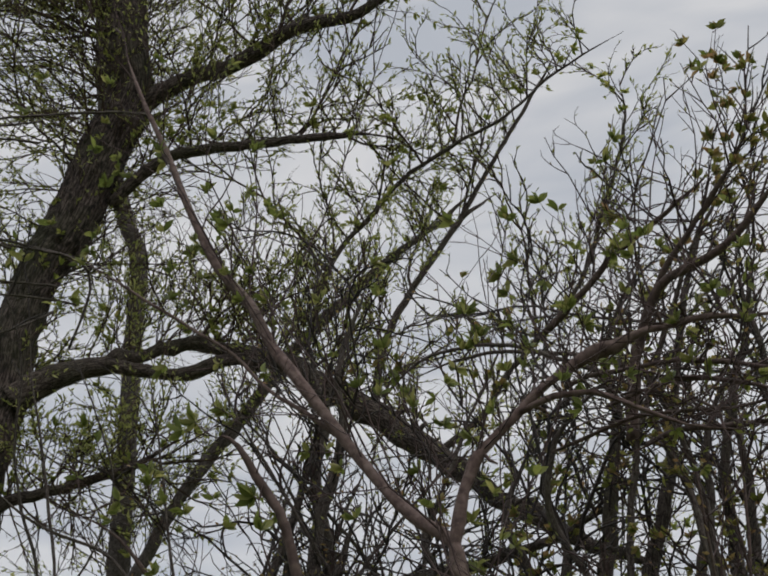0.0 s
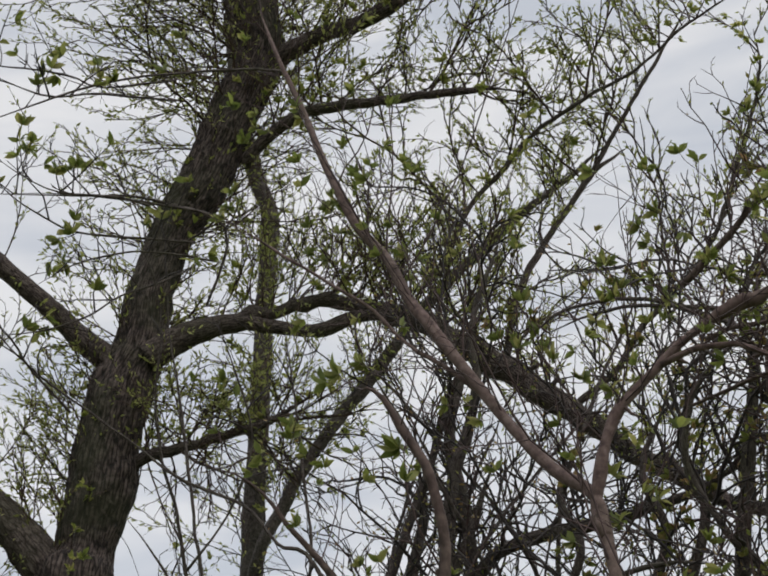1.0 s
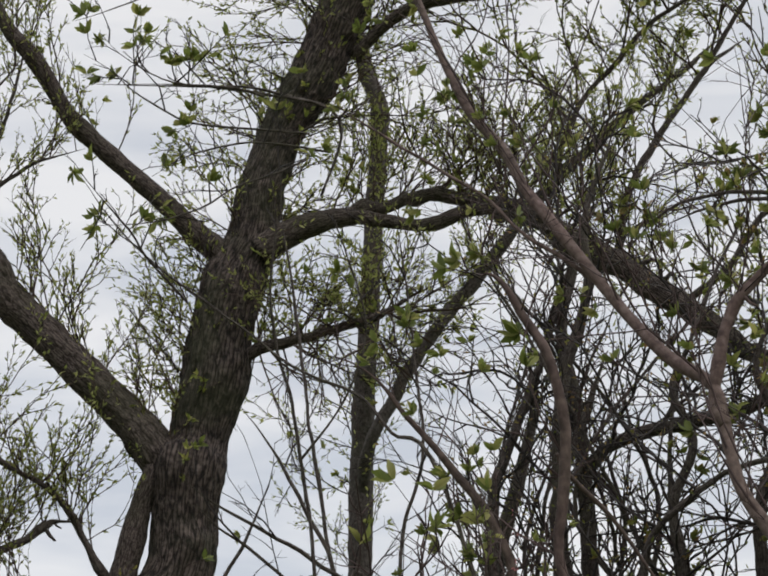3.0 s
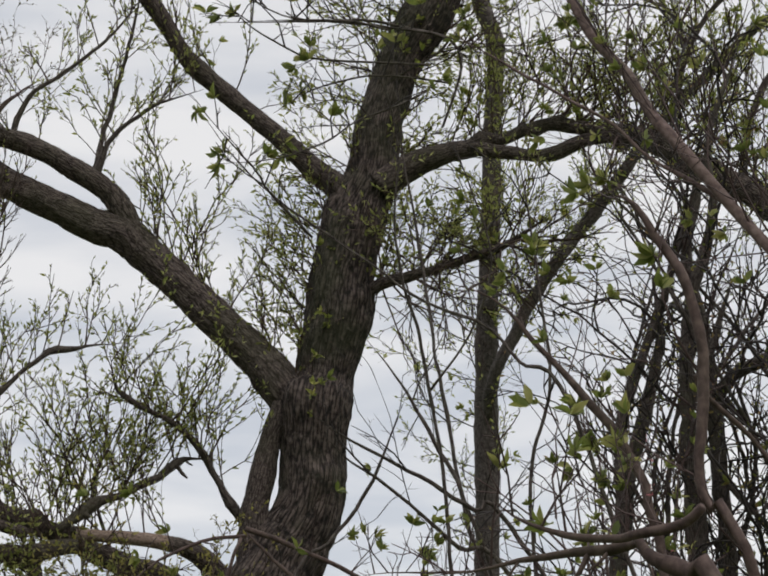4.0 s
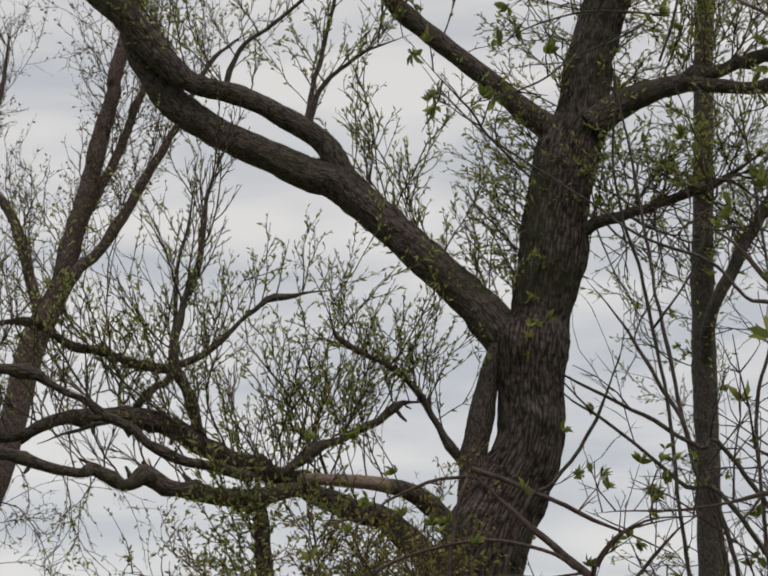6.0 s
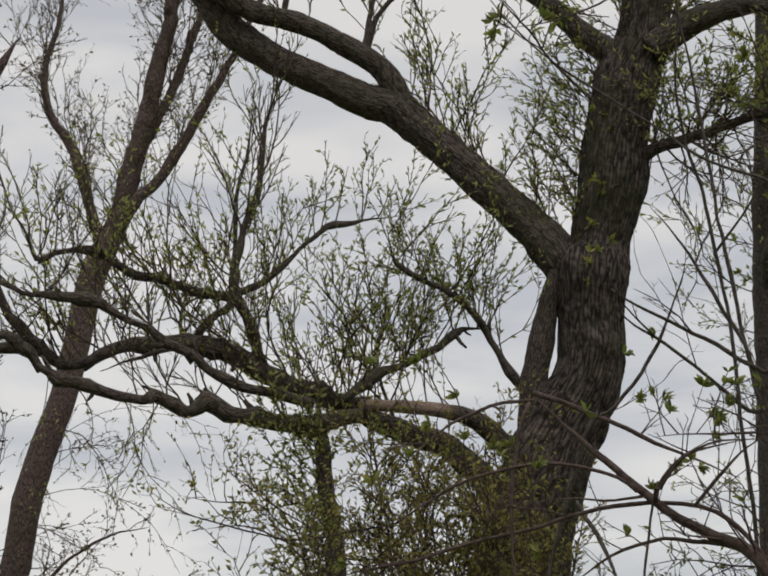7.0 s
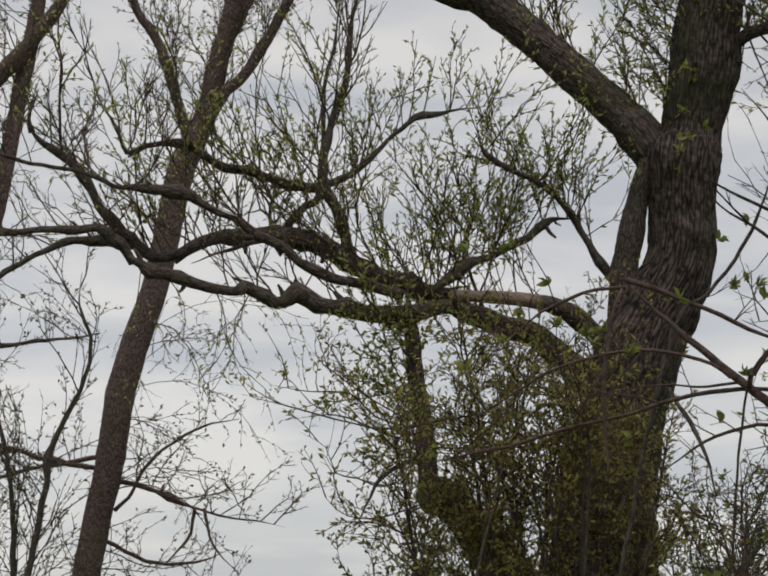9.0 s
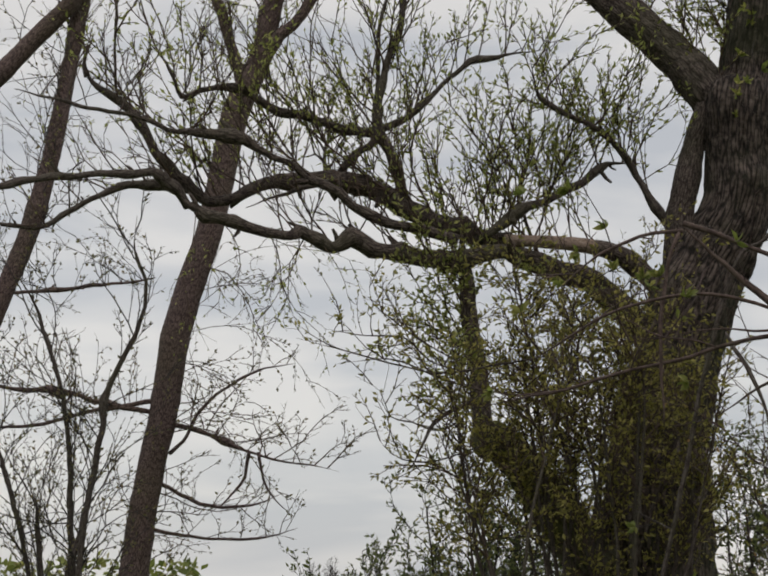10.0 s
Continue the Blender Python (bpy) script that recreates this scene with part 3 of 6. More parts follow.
willow_limb_nb = limb(willow, "branch", [(0.56, 10.23, 3.56, 0.045), (0.43, 10.23, 3.59, 0.041), (0.25, 10.22, 3.61, 0.040), (0.05, 10.21, 3.62, 0.040), (-0.04, 10.20, 3.62, 0.038)], sides=14, skin=BARK_PALE, on=willow_limb_n)
willow_limb_na = limb(willow, "branch", [(-0.03, 10.19, 3.55, 0.0498), (-0.21, 10.17, 3.53, 0.0526), (-0.38, 10.15, 3.52, 0.0525), (-0.55, 10.12, 3.51, 0.0495), (-0.73, 10.09, 3.54, 0.0465), (-0.83, 10.07, 3.57, 0.0406), (-0.92, 10.04, 3.61, 0.0492), (-0.98, 10.01, 3.59, 0.0433), (-1.05, 9.99, 3.55, 0.0345), (-1.12, 9.96, 3.57, 0.0345), (-1.19, 9.93, 3.62, 0.0373), (-1.24, 9.91, 3.64, 0.0430), (-1.29, 9.88, 3.61, 0.0300), (-1.42, 9.85, 3.61, 0.0313), (-1.53, 9.81, 3.64, 0.0312), (-1.64, 9.78, 3.68, 0.0326), (-1.76, 9.74, 3.71, 0.0325), (-1.85, 9.70, 3.75, 0.0268), (-1.89, 9.67, 3.80, 0.0211), (-1.91, 9.65, 3.86, 0.0155)], sides=16, on=willow_limb_n, spurs=6)
willow_limb_o = limb(willow, "branch", [(-1.89, 9.84, 3.78, 0.027), (-1.96, 9.76, 3.90, 0.025), (-2.13, 9.65, 3.95, 0.024), (-2.36, 9.53, 3.90, 0.021), (-2.61, 9.40, 3.86, 0.019), (-2.85, 9.26, 3.79, 0.016), (-3.12, 9.10, 3.70, 0.010)], on=willow_limb_n, spurs=5)
willow_limb_p = limb(willow, "branch", [(-0.32, 10.17, 3.62, 0.036), (-0.48, 10.13, 3.66, 0.032), (-0.71, 10.08, 3.71, 0.027), (-0.88, 10.03, 3.77, 0.025), (-1.02, 9.98, 3.86, 0.023), (-1.13, 9.94, 3.94, 0.023), (-1.27, 9.88, 4.02, 0.021), (-1.44, 9.82, 4.10, 0.019), (-1.61, 9.76, 4.17, 0.019), (-1.82, 9.69, 4.20, 0.017), (-1.98, 9.62, 4.19, 0.014), (-2.14, 9.55, 4.25, 0.014), (-2.35, 9.46, 4.27, 0.012), (-2.61, 9.36, 4.32, 0.010), (-2.79, 9.27, 4.35, 0.008)], sides=12, on=willow_limb_n, spurs=7)
willow_limb_q = limb(willow, "branch", [(-0.65, 10.33, 3.89, 0.034), (-0.71, 10.32, 4.15, 0.031), (-0.81, 10.30, 4.28, 0.029), (-1.02, 10.27, 4.36, 0.026), (-1.26, 10.24, 4.41, 0.024), (-1.50, 10.19, 4.50, 0.022), (-1.68, 10.16, 4.59, 0.019), (-1.88, 10.11, 4.56, 0.017), (-1.99, 10.08, 4.52, 0.014), (-2.08, 10.05, 4.72, 0.012), (-2.20, 10.01, 4.85, 0.010)], on=willow_limb_m, spurs=6)
willow_limb_r = limb(willow, "branch", [(-1.04, 10.26, 4.06, 0.030), (-0.93, 10.27, 4.22, 0.025), (-0.84, 10.28, 4.27, 0.023), (-0.80, 10.28, 4.54, 0.021), (-0.72, 10.29, 4.85, 0.020), (-0.66, 10.29, 5.11, 0.018), (-0.62, 10.29, 5.36, 0.012), (-0.57, 10.30, 5.68, 0.006)], on=willow_limb_m, spurs=4)
willow_limb_s = limb(willow, "branch", [(-1.91, 10.01, 3.90, 0.023), (-2.16, 9.92, 3.94, 0.020), (-2.42, 9.81, 3.85, 0.017), (-2.71, 9.70, 3.66, 0.014), (-2.94, 9.59, 3.65, 0.011), (-3.14, 9.48, 3.67, 0.007)], on=willow_limb_m, spurs=4)
willow_limb_t = limb(willow, "branch", [(-0.16, 10.19, 3.64, 0.024), (0.05, 10.25, 3.81, 0.024), (0.23, 10.31, 3.90, 0.022), (0.44, 10.36, 4.01, 0.020), (0.59, 10.41, 4.12, 0.017), (0.80, 10.46, 4.14, 0.008)], on=willow_limb_n, spurs=4)
willow_stem = limb(willow, "limb", [(1.01, 10.35, 3.43, 0.1090), (1.02, 10.35, 3.77, 0.0860), (1.06, 10.34, 3.98, 0.0840), (1.10, 10.34, 4.16, 0.0710), (1.16, 10.31, 4.37, 0.0660), (1.22, 10.33, 4.56, 0.0590)], sides=18)
willow_limb_u = limb(willow, "branch", [(0.96, 10.45, 3.72, 0.023), (0.77, 10.40, 4.05, 0.019), (0.62, 10.34, 4.25, 0.018), (0.47, 10.28, 4.36, 0.018), (0.32, 10.22, 4.42, 0.015), (0.18, 10.16, 4.50, 0.010), (0.12, 10.09, 4.71, 0.006)], on=willow_stem, spurs=4)
willow_stub = limb(willow, "limb", [(0.95, 10.46, 1.20, 0.2000), (0.69, 10.28, 1.32, 0.1754), (0.52, 10.25, 1.60, 0.1618), (0.33, 10.22, 1.88, 0.1452), (0.16, 10.19, 2.12, 0.1312), (0.04, 10.15, 2.28, 0.1141), (-0.05, 10.11, 2.37, 0.1111), (-0.12, 10.07, 2.41, 0.1165), (-0.18, 10.04, 2.42, 0.0991), (-0.22, 10.00, 2.43, 0.0508)], sides=48, skin=BARK_MOSS)
willow_shoot = limb(willow, "branch", [(-0.18, 10.00, 2.46, 0.0600), (-0.21, 10.22, 2.83, 0.0560), (-0.24, 10.21, 3.18, 0.0488), (-0.28, 10.19, 3.46, 0.0424), (-0.30, 10.18, 3.68, 0.0232)], sides=12, on=willow_stub)
# the slim tree behind it
slim_trunk = limb(slim_tree, "trunk", [(2.75, 12.19, -0.15, 0.133), (2.77, 12.19, 0.42, 0.109), (2.80, 12.18, 1.91, 0.095), (2.84, 12.17, 3.47, 0.091), (2.87, 12.17, 4.09, 0.089), (2.89, 12.16, 4.81, 0.092), (2.93, 12.15, 5.57, 0.081), (2.99, 12.14, 6.35, 0.078), (3.04, 12.13, 7.15, 0.073), (3.10, 12.11, 7.91, 0.071), (3.02, 12.12, 8.21, 0.070), (2.96, 12.13, 8.50, 0.066), (2.88, 12.15, 8.90, 0.058), (2.83, 12.16, 9.41, 0.052), (2.81, 12.16, 9.99, 0.046), (2.81, 12.16, 11.00, 0.028)], sides=16)
slim_limb_a = limb(slim_tree, "limb", [(2.90, 12.16, 4.75, 0.0500), (2.90, 11.89, 5.12, 0.0463), (3.08, 11.83, 5.44, 0.0467), (3.24, 11.76, 5.75, 0.0471), (3.44, 11.69, 6.04, 0.0474), (3.66, 11.60, 6.31, 0.0477), (3.89, 11.50, 6.60, 0.0462), (4.13, 11.40, 6.94, 0.0447), (4.46, 11.26, 7.27, 0.0412), (4.72, 11.13, 7.51, 0.0357), (4.97, 11.00, 7.71, 0.0282), (5.21, 10.87, 7.89, 0.0207), (5.46, 10.73, 8.10, 0.0132)], sides=12)
# the leaning tree further left
lean_trunk = limb(leaning_tree, "trunk", [(-3.15, 13.64, -0.15, 0.179), (-3.14, 13.65, 0.17, 0.148), (-3.09, 13.65, 0.78, 0.129), (-3.04, 13.67, 1.41, 0.123), (-2.92, 13.69, 2.33, 0.113), (-2.81, 13.72, 2.92, 0.114), (-2.73, 13.73, 3.52, 0.119), (-2.63, 13.75, 3.92, 0.116), (-2.48, 13.78, 4.41, 0.110), (-2.37, 13.80, 4.95, 0.111), (-2.26, 13.80, 5.47, 0.113), (-2.08, 13.83, 5.90, 0.094), (-1.98, 13.85, 6.38, 0.087), (-1.87, 13.86, 6.78, 0.083), (-1.79, 13.87, 7.27, 0.075), (-1.68, 13.89, 7.73, 0.063), (-1.68, 13.87, 7.85, 0.063), (-1.52, 13.89, 8.56, 0.052), (-1.31, 13.91, 9.54, 0.031)], sides=18)
lean_limb_a = limb(leaning_tree, "limb", [(-2.08, 13.83, 5.78, 0.059), (-1.93, 13.80, 6.06, 0.052), (-1.72, 13.78, 6.28, 0.048), (-1.44, 13.76, 6.76, 0.044), (-1.23, 13.73, 7.12, 0.035), (-1.07, 13.70, 7.41, 0.028), (-1.11, 13.63, 7.34, 0.028), (-0.83, 13.60, 7.87, 0.021), (-0.54, 13.57, 8.13, 0.013)])
lean_limb_b = limb(leaning_tree, "limb", [(-2.21, 13.81, 5.60, 0.052), (-2.32, 13.84, 6.04, 0.045), (-2.48, 13.86, 6.52, 0.043), (-2.69, 13.87, 6.88, 0.036), (-2.76, 13.91, 7.30, 0.029), (-2.67, 13.98, 7.78, 0.022), (-2.65, 14.03, 8.36, 0.013)])
lean_limb_c = limb(leaning_tree, "limb", [(-1.87, 13.86, 6.63, 0.046), (-1.77, 13.92, 6.85, 0.043), (-1.62, 13.99, 7.27, 0.040), (-1.46, 14.06, 7.80, 0.031), (-1.28, 14.13, 8.44, 0.017)])
lean_limb_d = limb(leaning_tree, "limb", [(-2.74, 13.73, 2.86, 0.0226), (-2.46, 13.70, 2.78, 0.0157), (-2.13, 13.67, 2.64, 0.0115), (-1.85, 13.63, 2.55, 0.0088), (-1.57, 13.59, 2.51, 0.0058), (-1.36, 13.53, 2.46, 0.0024)], spurs=4)
lean_limb_e = limb(leaning_tree, "limb", [(-2.86, 13.71, 2.94, 0.0237), (-3.20, 13.63, 3.01, 0.0196), (-3.61, 13.53, 3.10, 0.0176), (-4.06, 13.40, 3.13, 0.0149), (-4.49, 13.26, 3.20, 0.0086)], spurs=5)
# a double-stemmed tree at the edge
edge_trunk = limb(edge_tree, "trunk", [(-4.59, 12.18, -0.15, 0.129), (-4.53, 12.20, 0.31, 0.107), (-4.35, 12.25, 1.44, 0.093), (-4.15, 12.32, 2.62, 0.089), (-3.94, 12.39, 3.23, 0.083), (-3.77, 12.44, 3.72, 0.076), (-3.65, 12.48, 4.05, 0.073), (-3.53, 12.51, 4.47, 0.070), (-3.43, 12.54, 4.97, 0.067), (-3.36, 12.56, 5.44, 0.064), (-3.30, 12.57, 5.83, 0.062), (-3.22, 12.59, 6.35, 0.057), (-3.12, 12.62, 7.24, 0.038)], sides=16)
edge_limb_a = limb(edge_tree, "trunk", [(-5.86, 11.72, -0.15, 0.124), (-5.72, 11.77, 0.47, 0.103), (-5.32, 11.90, 2.17, 0.090), (-4.88, 12.05, 3.95, 0.086), (-4.36, 12.22, 4.79, 0.084), (-4.10, 12.28, 5.11, 0.081), (-3.83, 12.35, 5.38, 0.078), (-3.62, 12.38, 5.62, 0.070), (-3.44, 12.41, 5.82, 0.067), (-3.30, 12.42, 5.97, 0.063), (-3.02, 12.46, 6.37, 0.049), (-2.70, 12.51, 6.98, 0.027)], sides=14)
edge_limb_b = limb(edge_tree, "limb", [(-3.79, 12.44, 3.71, 0.0132), (-3.40, 12.62, 3.78, 0.0132), (-3.06, 12.77, 3.83, 0.0120), (-2.72, 12.92, 3.91, 0.0102)], spurs=3)
# the young tree with reddish bark in front
young_stem = limb(young_tree, "trunk", [(2.49, 3.38, -0.15, 0.0304), (2.46, 3.48, 0.29, 0.0250), (2.38, 3.74, 1.33, 0.0208), (2.30, 4.04, 2.42, 0.0207), (2.26, 4.18, 2.68, 0.0185), (2.23, 4.31, 2.86, 0.0184), (2.25, 4.41, 3.02, 0.0184), (2.27, 4.52, 3.23, 0.0204), (2.21, 4.67, 3.36, 0.0203), (2.15, 4.81, 3.53, 0.0192), (2.09, 4.94, 3.72, 0.0191), (1.99, 5.09, 3.99, 0.0202), (1.95, 5.21, 4.15, 0.0201), (1.92, 5.34, 4.36, 0.0188), (1.84, 5.47, 4.57, 0.0176), (1.77, 5.60, 4.88, 0.0151), (1.73, 5.72, 5.16, 0.0116), (1.66, 5.85, 5.49, 0.0092), (1.62, 5.97, 5.78, 0.0058)], sides=16)
young_limb_a = limb(young_tree, "limb", [(2.25, 4.44, 3.08, 0.0160), (2.27, 4.50, 3.19, 0.0165), (2.33, 4.54, 3.41, 0.0160), (2.41, 4.53, 3.54, 0.0150), (2.51, 4.50, 3.65, 0.0150), (2.62, 4.46, 3.74, 0.0140), (2.81, 4.37, 3.85, 0.0130), (3.00, 4.28, 3.91, 0.0110), (3.14, 4.21, 3.92, 0.0090), (3.26, 4.14, 3.91, 0.0070), (3.46, 4.02, 3.93, 0.0040)], sides=12, spurs=4)
young_limb_b = limb(young_tree, "branch", [(2.52, 4.49, 3.66, 0.011), (2.61, 4.43, 3.69, 0.011), (2.71, 4.35, 3.68, 0.009), (2.81, 4.27, 3.61, 0.008), (2.92, 4.18, 3.52, 0.006), (3.05, 4.07, 3.47, 0.004)], on=young_limb_a)
young_limb_c = limb(young_tree, "limb", [(2.11, 4.92, 3.69, 0.010), (2.04, 5.04, 3.82, 0.009), (1.92, 5.18, 3.97, 0.006), (1.81, 5.31, 4.17, 0.006), (1.67, 5.44, 4.33, 0.006), (1.52, 5.57, 4.50, 0.005), (1.37, 5.70, 4.67, 0.002)])
hook_stem = limb(hook_tree, "trunk", [(1.94, 3.24, -0.15, 0.017), (1.87, 3.28, 0.28, 0.014), (1.69, 3.39, 1.29, 0.012), (1.49, 3.52, 2.34, 0.012), (1.44, 3.55, 2.43, 0.012), (1.43, 3.57, 2.50, 0.012), (1.45, 3.57, 2.67, 0.013), (1.46, 3.58, 2.85, 0.013), (1.43, 3.60, 3.00, 0.012), (1.39, 3.63, 3.10, 0.011), (1.35, 3.65, 3.18, 0.009), (1.32, 3.67, 3.21, 0.006), (1.31, 3.69, 3.20, 0.003)], sides=12)
hook_limb_a = limb(hook_tree, "limb", [(1.36, 3.38, 2.40, 0.0101), (1.33, 3.42, 2.37, 0.0112), (1.29, 3.46, 2.36, 0.0124), (1.24, 3.51, 2.36, 0.0115), (1.22, 3.55, 2.36, 0.0105), (1.18, 3.60, 2.37, 0.0096), (1.13, 3.64, 2.38, 0.0081), (1.09, 3.69, 2.41, 0.0065), (1.04, 3.73, 2.45, 0.0055), (1.01, 3.77, 2.49, 0.0033)])
bud_stem = limb(bud_tree, "trunk", [(2.00, 5.09, -0.15, 0.024), (1.98, 5.10, 0.31, 0.020), (1.93, 5.15, 1.40, 0.018), (1.87, 5.19, 2.55, 0.017), (1.84, 5.21, 2.78, 0.016), (1.81, 5.24, 2.91, 0.016), (1.76, 5.26, 3.03, 0.016), (1.69, 5.30, 3.13, 0.014), (1.63, 5.33, 3.24, 0.012), (1.54, 5.37, 3.36, 0.009), (1.42, 5.41, 3.52, 0.006), (1.27, 5.46, 3.60, 0.004)])
# saplings before the willow
sap_stem = limb(sapling, "trunk", [(2.45, 6.33, -0.15, 0.0280), (2.32, 6.37, 0.35, 0.0250), (2.00, 6.48, 1.30, 0.0235), (1.70, 6.58, 1.93, 0.0220), (1.50, 6.63, 2.32, 0.0247), (1.35, 6.68, 2.41, 0.0220), (1.22, 6.72, 2.49, 0.0200), (1.11, 6.75, 2.58, 0.0172), (1.00, 6.78, 2.69, 0.0158), (0.89, 6.81, 2.80, 0.0136), (0.80, 6.84, 2.89, 0.0122), (0.69, 6.86, 3.01, 0.0100)])
sap_limb_a = limb(sapling, "limb", [(0.69, 6.86, 3.02, 0.0115), (0.84, 6.84, 2.96, 0.0107), (0.95, 6.82, 2.91, 0.0099), (1.10, 6.79, 2.83, 0.0098), (1.21, 6.77, 2.77, 0.0090), (1.34, 6.74, 2.71, 0.0082), (1.46, 6.70, 2.64, 0.0052)])
sap_limb_b = limb(sapling, "limb", [(0.69, 6.86, 2.99, 0.0085), (0.56, 6.84, 2.98, 0.0069), (0.45, 6.82, 2.94, 0.0069), (0.34, 6.80, 2.88, 0.0068), (0.25, 6.77, 2.80, 0.0060), (0.20, 6.74, 2.74, 0.0045)])
sap_limb_c = limb(sapling, "limb", [(1.54, 6.63, 2.30, 0.0087), (1.47, 6.65, 2.41, 0.0095), (1.40, 6.68, 2.48, 0.0096), (1.31, 6.71, 2.53, 0.0096), (1.17, 6.75, 2.55, 0.0089), (0.99, 6.79, 2.55, 0.0090), (0.88, 6.82, 2.53, 0.0090), (0.76, 6.84, 2.50, 0.0083), (0.61, 6.87, 2.46, 0.0083), (0.41, 6.89, 2.42, 0.0076), (0.21, 6.91, 2.36, 0.0068), (0.03, 6.93, 2.33, 0.0061), (-0.12, 6.94, 2.30, 0.0046)])
sap_limb_d = limb(sapling, "limb", [(1.06, 6.70, 2.59, 0.0067), (0.99, 6.71, 2.65, 0.0074), (0.90, 6.72, 2.68, 0.0075), (0.78, 6.74, 2.71, 0.0075), (0.64, 6.76, 2.71, 0.0067), (0.49, 6.77, 2.68, 0.0060), (0.34, 6.78, 2.62, 0.0060), (0.17, 6.79, 2.52, 0.0052), (0.03, 6.79, 2.44, 0.0037)])
pole_stem_a = limb(pole_shrub, "stem", [(2.09, 7.73, -0.15, 0.0150), (2.06, 7.74, 0.34, 0.0128), (1.98, 7.75, 1.55, 0.0105), (1.90, 7.77, 2.82, 0.0105), (1.79, 7.80, 3.27, 0.0097), (1.74, 7.81, 3.65, 0.0090), (1.69, 7.82, 3.94, 0.0083), (1.65, 7.83, 4.34, 0.0083), (1.60, 7.84, 4.75, 0.0060), (1.56, 7.84, 5.09, 0.0045), (1.54, 7.85, 5.44, 0.0030)], spurs=4)
pole_stem_b = limb(pole_shrub, "stem", [(2.12, 7.52, -0.15, 0.017), (2.09, 7.52, 0.34, 0.013), (2.00, 7.55, 1.54, 0.012), (1.89, 7.57, 2.79, 0.011), (1.77, 7.60, 3.23, 0.010), (1.62, 7.63, 3.58, 0.010), (1.46, 7.66, 3.89, 0.007), (1.33, 7.68, 4.07, 0.005)])
pole_stem_c = limb(pole_shrub, "stem", [(0.26, 7.62, -0.15, 0.014), (0.35, 7.61, 0.34, 0.012), (0.62, 7.58, 1.57, 0.010), (0.92, 7.54, 2.85, 0.010), (1.10, 7.52, 3.08, 0.008), (1.23, 7.50, 3.23, 0.008), (1.35, 7.48, 3.45, 0.008), (1.43, 7.46, 3.66, 0.006)])
pole_stem_d = limb(pole_shrub, "stem", [(2.13, 7.92, -0.15, 0.014), (2.13, 7.92, 0.34, 0.012), (2.14, 7.92, 1.56, 0.010), (2.14, 7.92, 2.84, 0.010), (2.14, 7.92, 3.48, 0.009), (2.26, 7.89, 3.96, 0.008), (2.23, 7.90, 4.46, 0.007), (2.19, 7.91, 4.91, 0.005), (2.15, 7.92, 5.26, 0.003)])
# dark stems of the thicket
thicket_stem_a = limb(thicket, "stem", [(3.30, 8.39, -0.15, 0.062), (3.30, 8.39, 0.44, 0.051), (3.29, 8.40, 2.03, 0.045), (3.27, 8.40, 3.69, 0.043), (3.26, 8.40, 4.08, 0.039), (3.24, 8.41, 4.49, 0.036), (3.20, 8.43, 4.83, 0.028), (3.28, 8.40, 5.20, 0.019), (3.17, 8.44, 5.59, 0.011)], sides=12)
thicket_stem_b = limb(thicket, "stem", [(3.27, 8.40, 4.00, 0.039), (3.38, 8.29, 4.14, 0.036), (3.57, 8.14, 4.18, 0.036), (3.81, 7.97, 4.20, 0.034), (4.03, 7.79, 4.24, 0.030), (4.27, 7.59, 4.31, 0.022), (4.54, 7.36, 4.47, 0.012)], sides=10)
thicket_stem_c = limb(thicket, "stem", [(4.17, 7.57, -0.15, 0.062), (4.20, 7.56, 0.46, 0.051), (4.27, 7.52, 2.12, 0.045), (4.35, 7.47, 3.85, 0.043), (4.41, 7.44, 4.23, 0.040), (4.45, 7.42, 4.53, 0.036), (4.52, 7.38, 4.87, 0.029), (4.51, 7.38, 5.24, 0.018), (4.68, 7.29, 5.67, 0.010)], sides=12)
thicket_stem_d = limb(thicket, "stem", [(4.20, 7.34, -0.15, 0.061), (4.23, 7.31, 0.45, 0.050), (4.34, 7.26, 2.08, 0.044), (4.45, 7.19, 3.78, 0.042), (4.54, 7.14, 4.19, 0.035), (4.61, 7.10, 4.48, 0.030), (4.68, 7.05, 4.89, 0.023), (4.76, 7.00, 5.32, 0.018), (4.87, 6.93, 5.69, 0.012), (5.10, 6.77, 6.13, 0.006)], sides=12)
thicket_stem_e = limb(thicket, "stem", [(4.67, 6.82, -0.15, 0.057), (4.68, 6.81, 0.44, 0.047), (4.70, 6.80, 2.02, 0.041), (4.71, 6.79, 3.68, 0.039), (4.73, 6.78, 4.08, 0.031), (4.73, 6.78, 4.38, 0.026), (4.80, 6.74, 4.72, 0.020), (4.92, 6.65, 5.15, 0.014), (5.01, 6.59, 5.59, 0.009)], sides=10)
thicket_stem_f = limb(thicket, "stem", [(2.61, 8.62, -0.15, 0.048), (2.63, 8.61, 0.43, 0.040), (2.70, 8.59, 1.97, 0.035), (2.78, 8.56, 3.59, 0.033), (2.85, 8.54, 4.03, 0.029), (3.03, 8.49, 4.51, 0.024), (3.16, 8.44, 4.89, 0.019), (3.35, 8.37, 5.46, 0.011)])
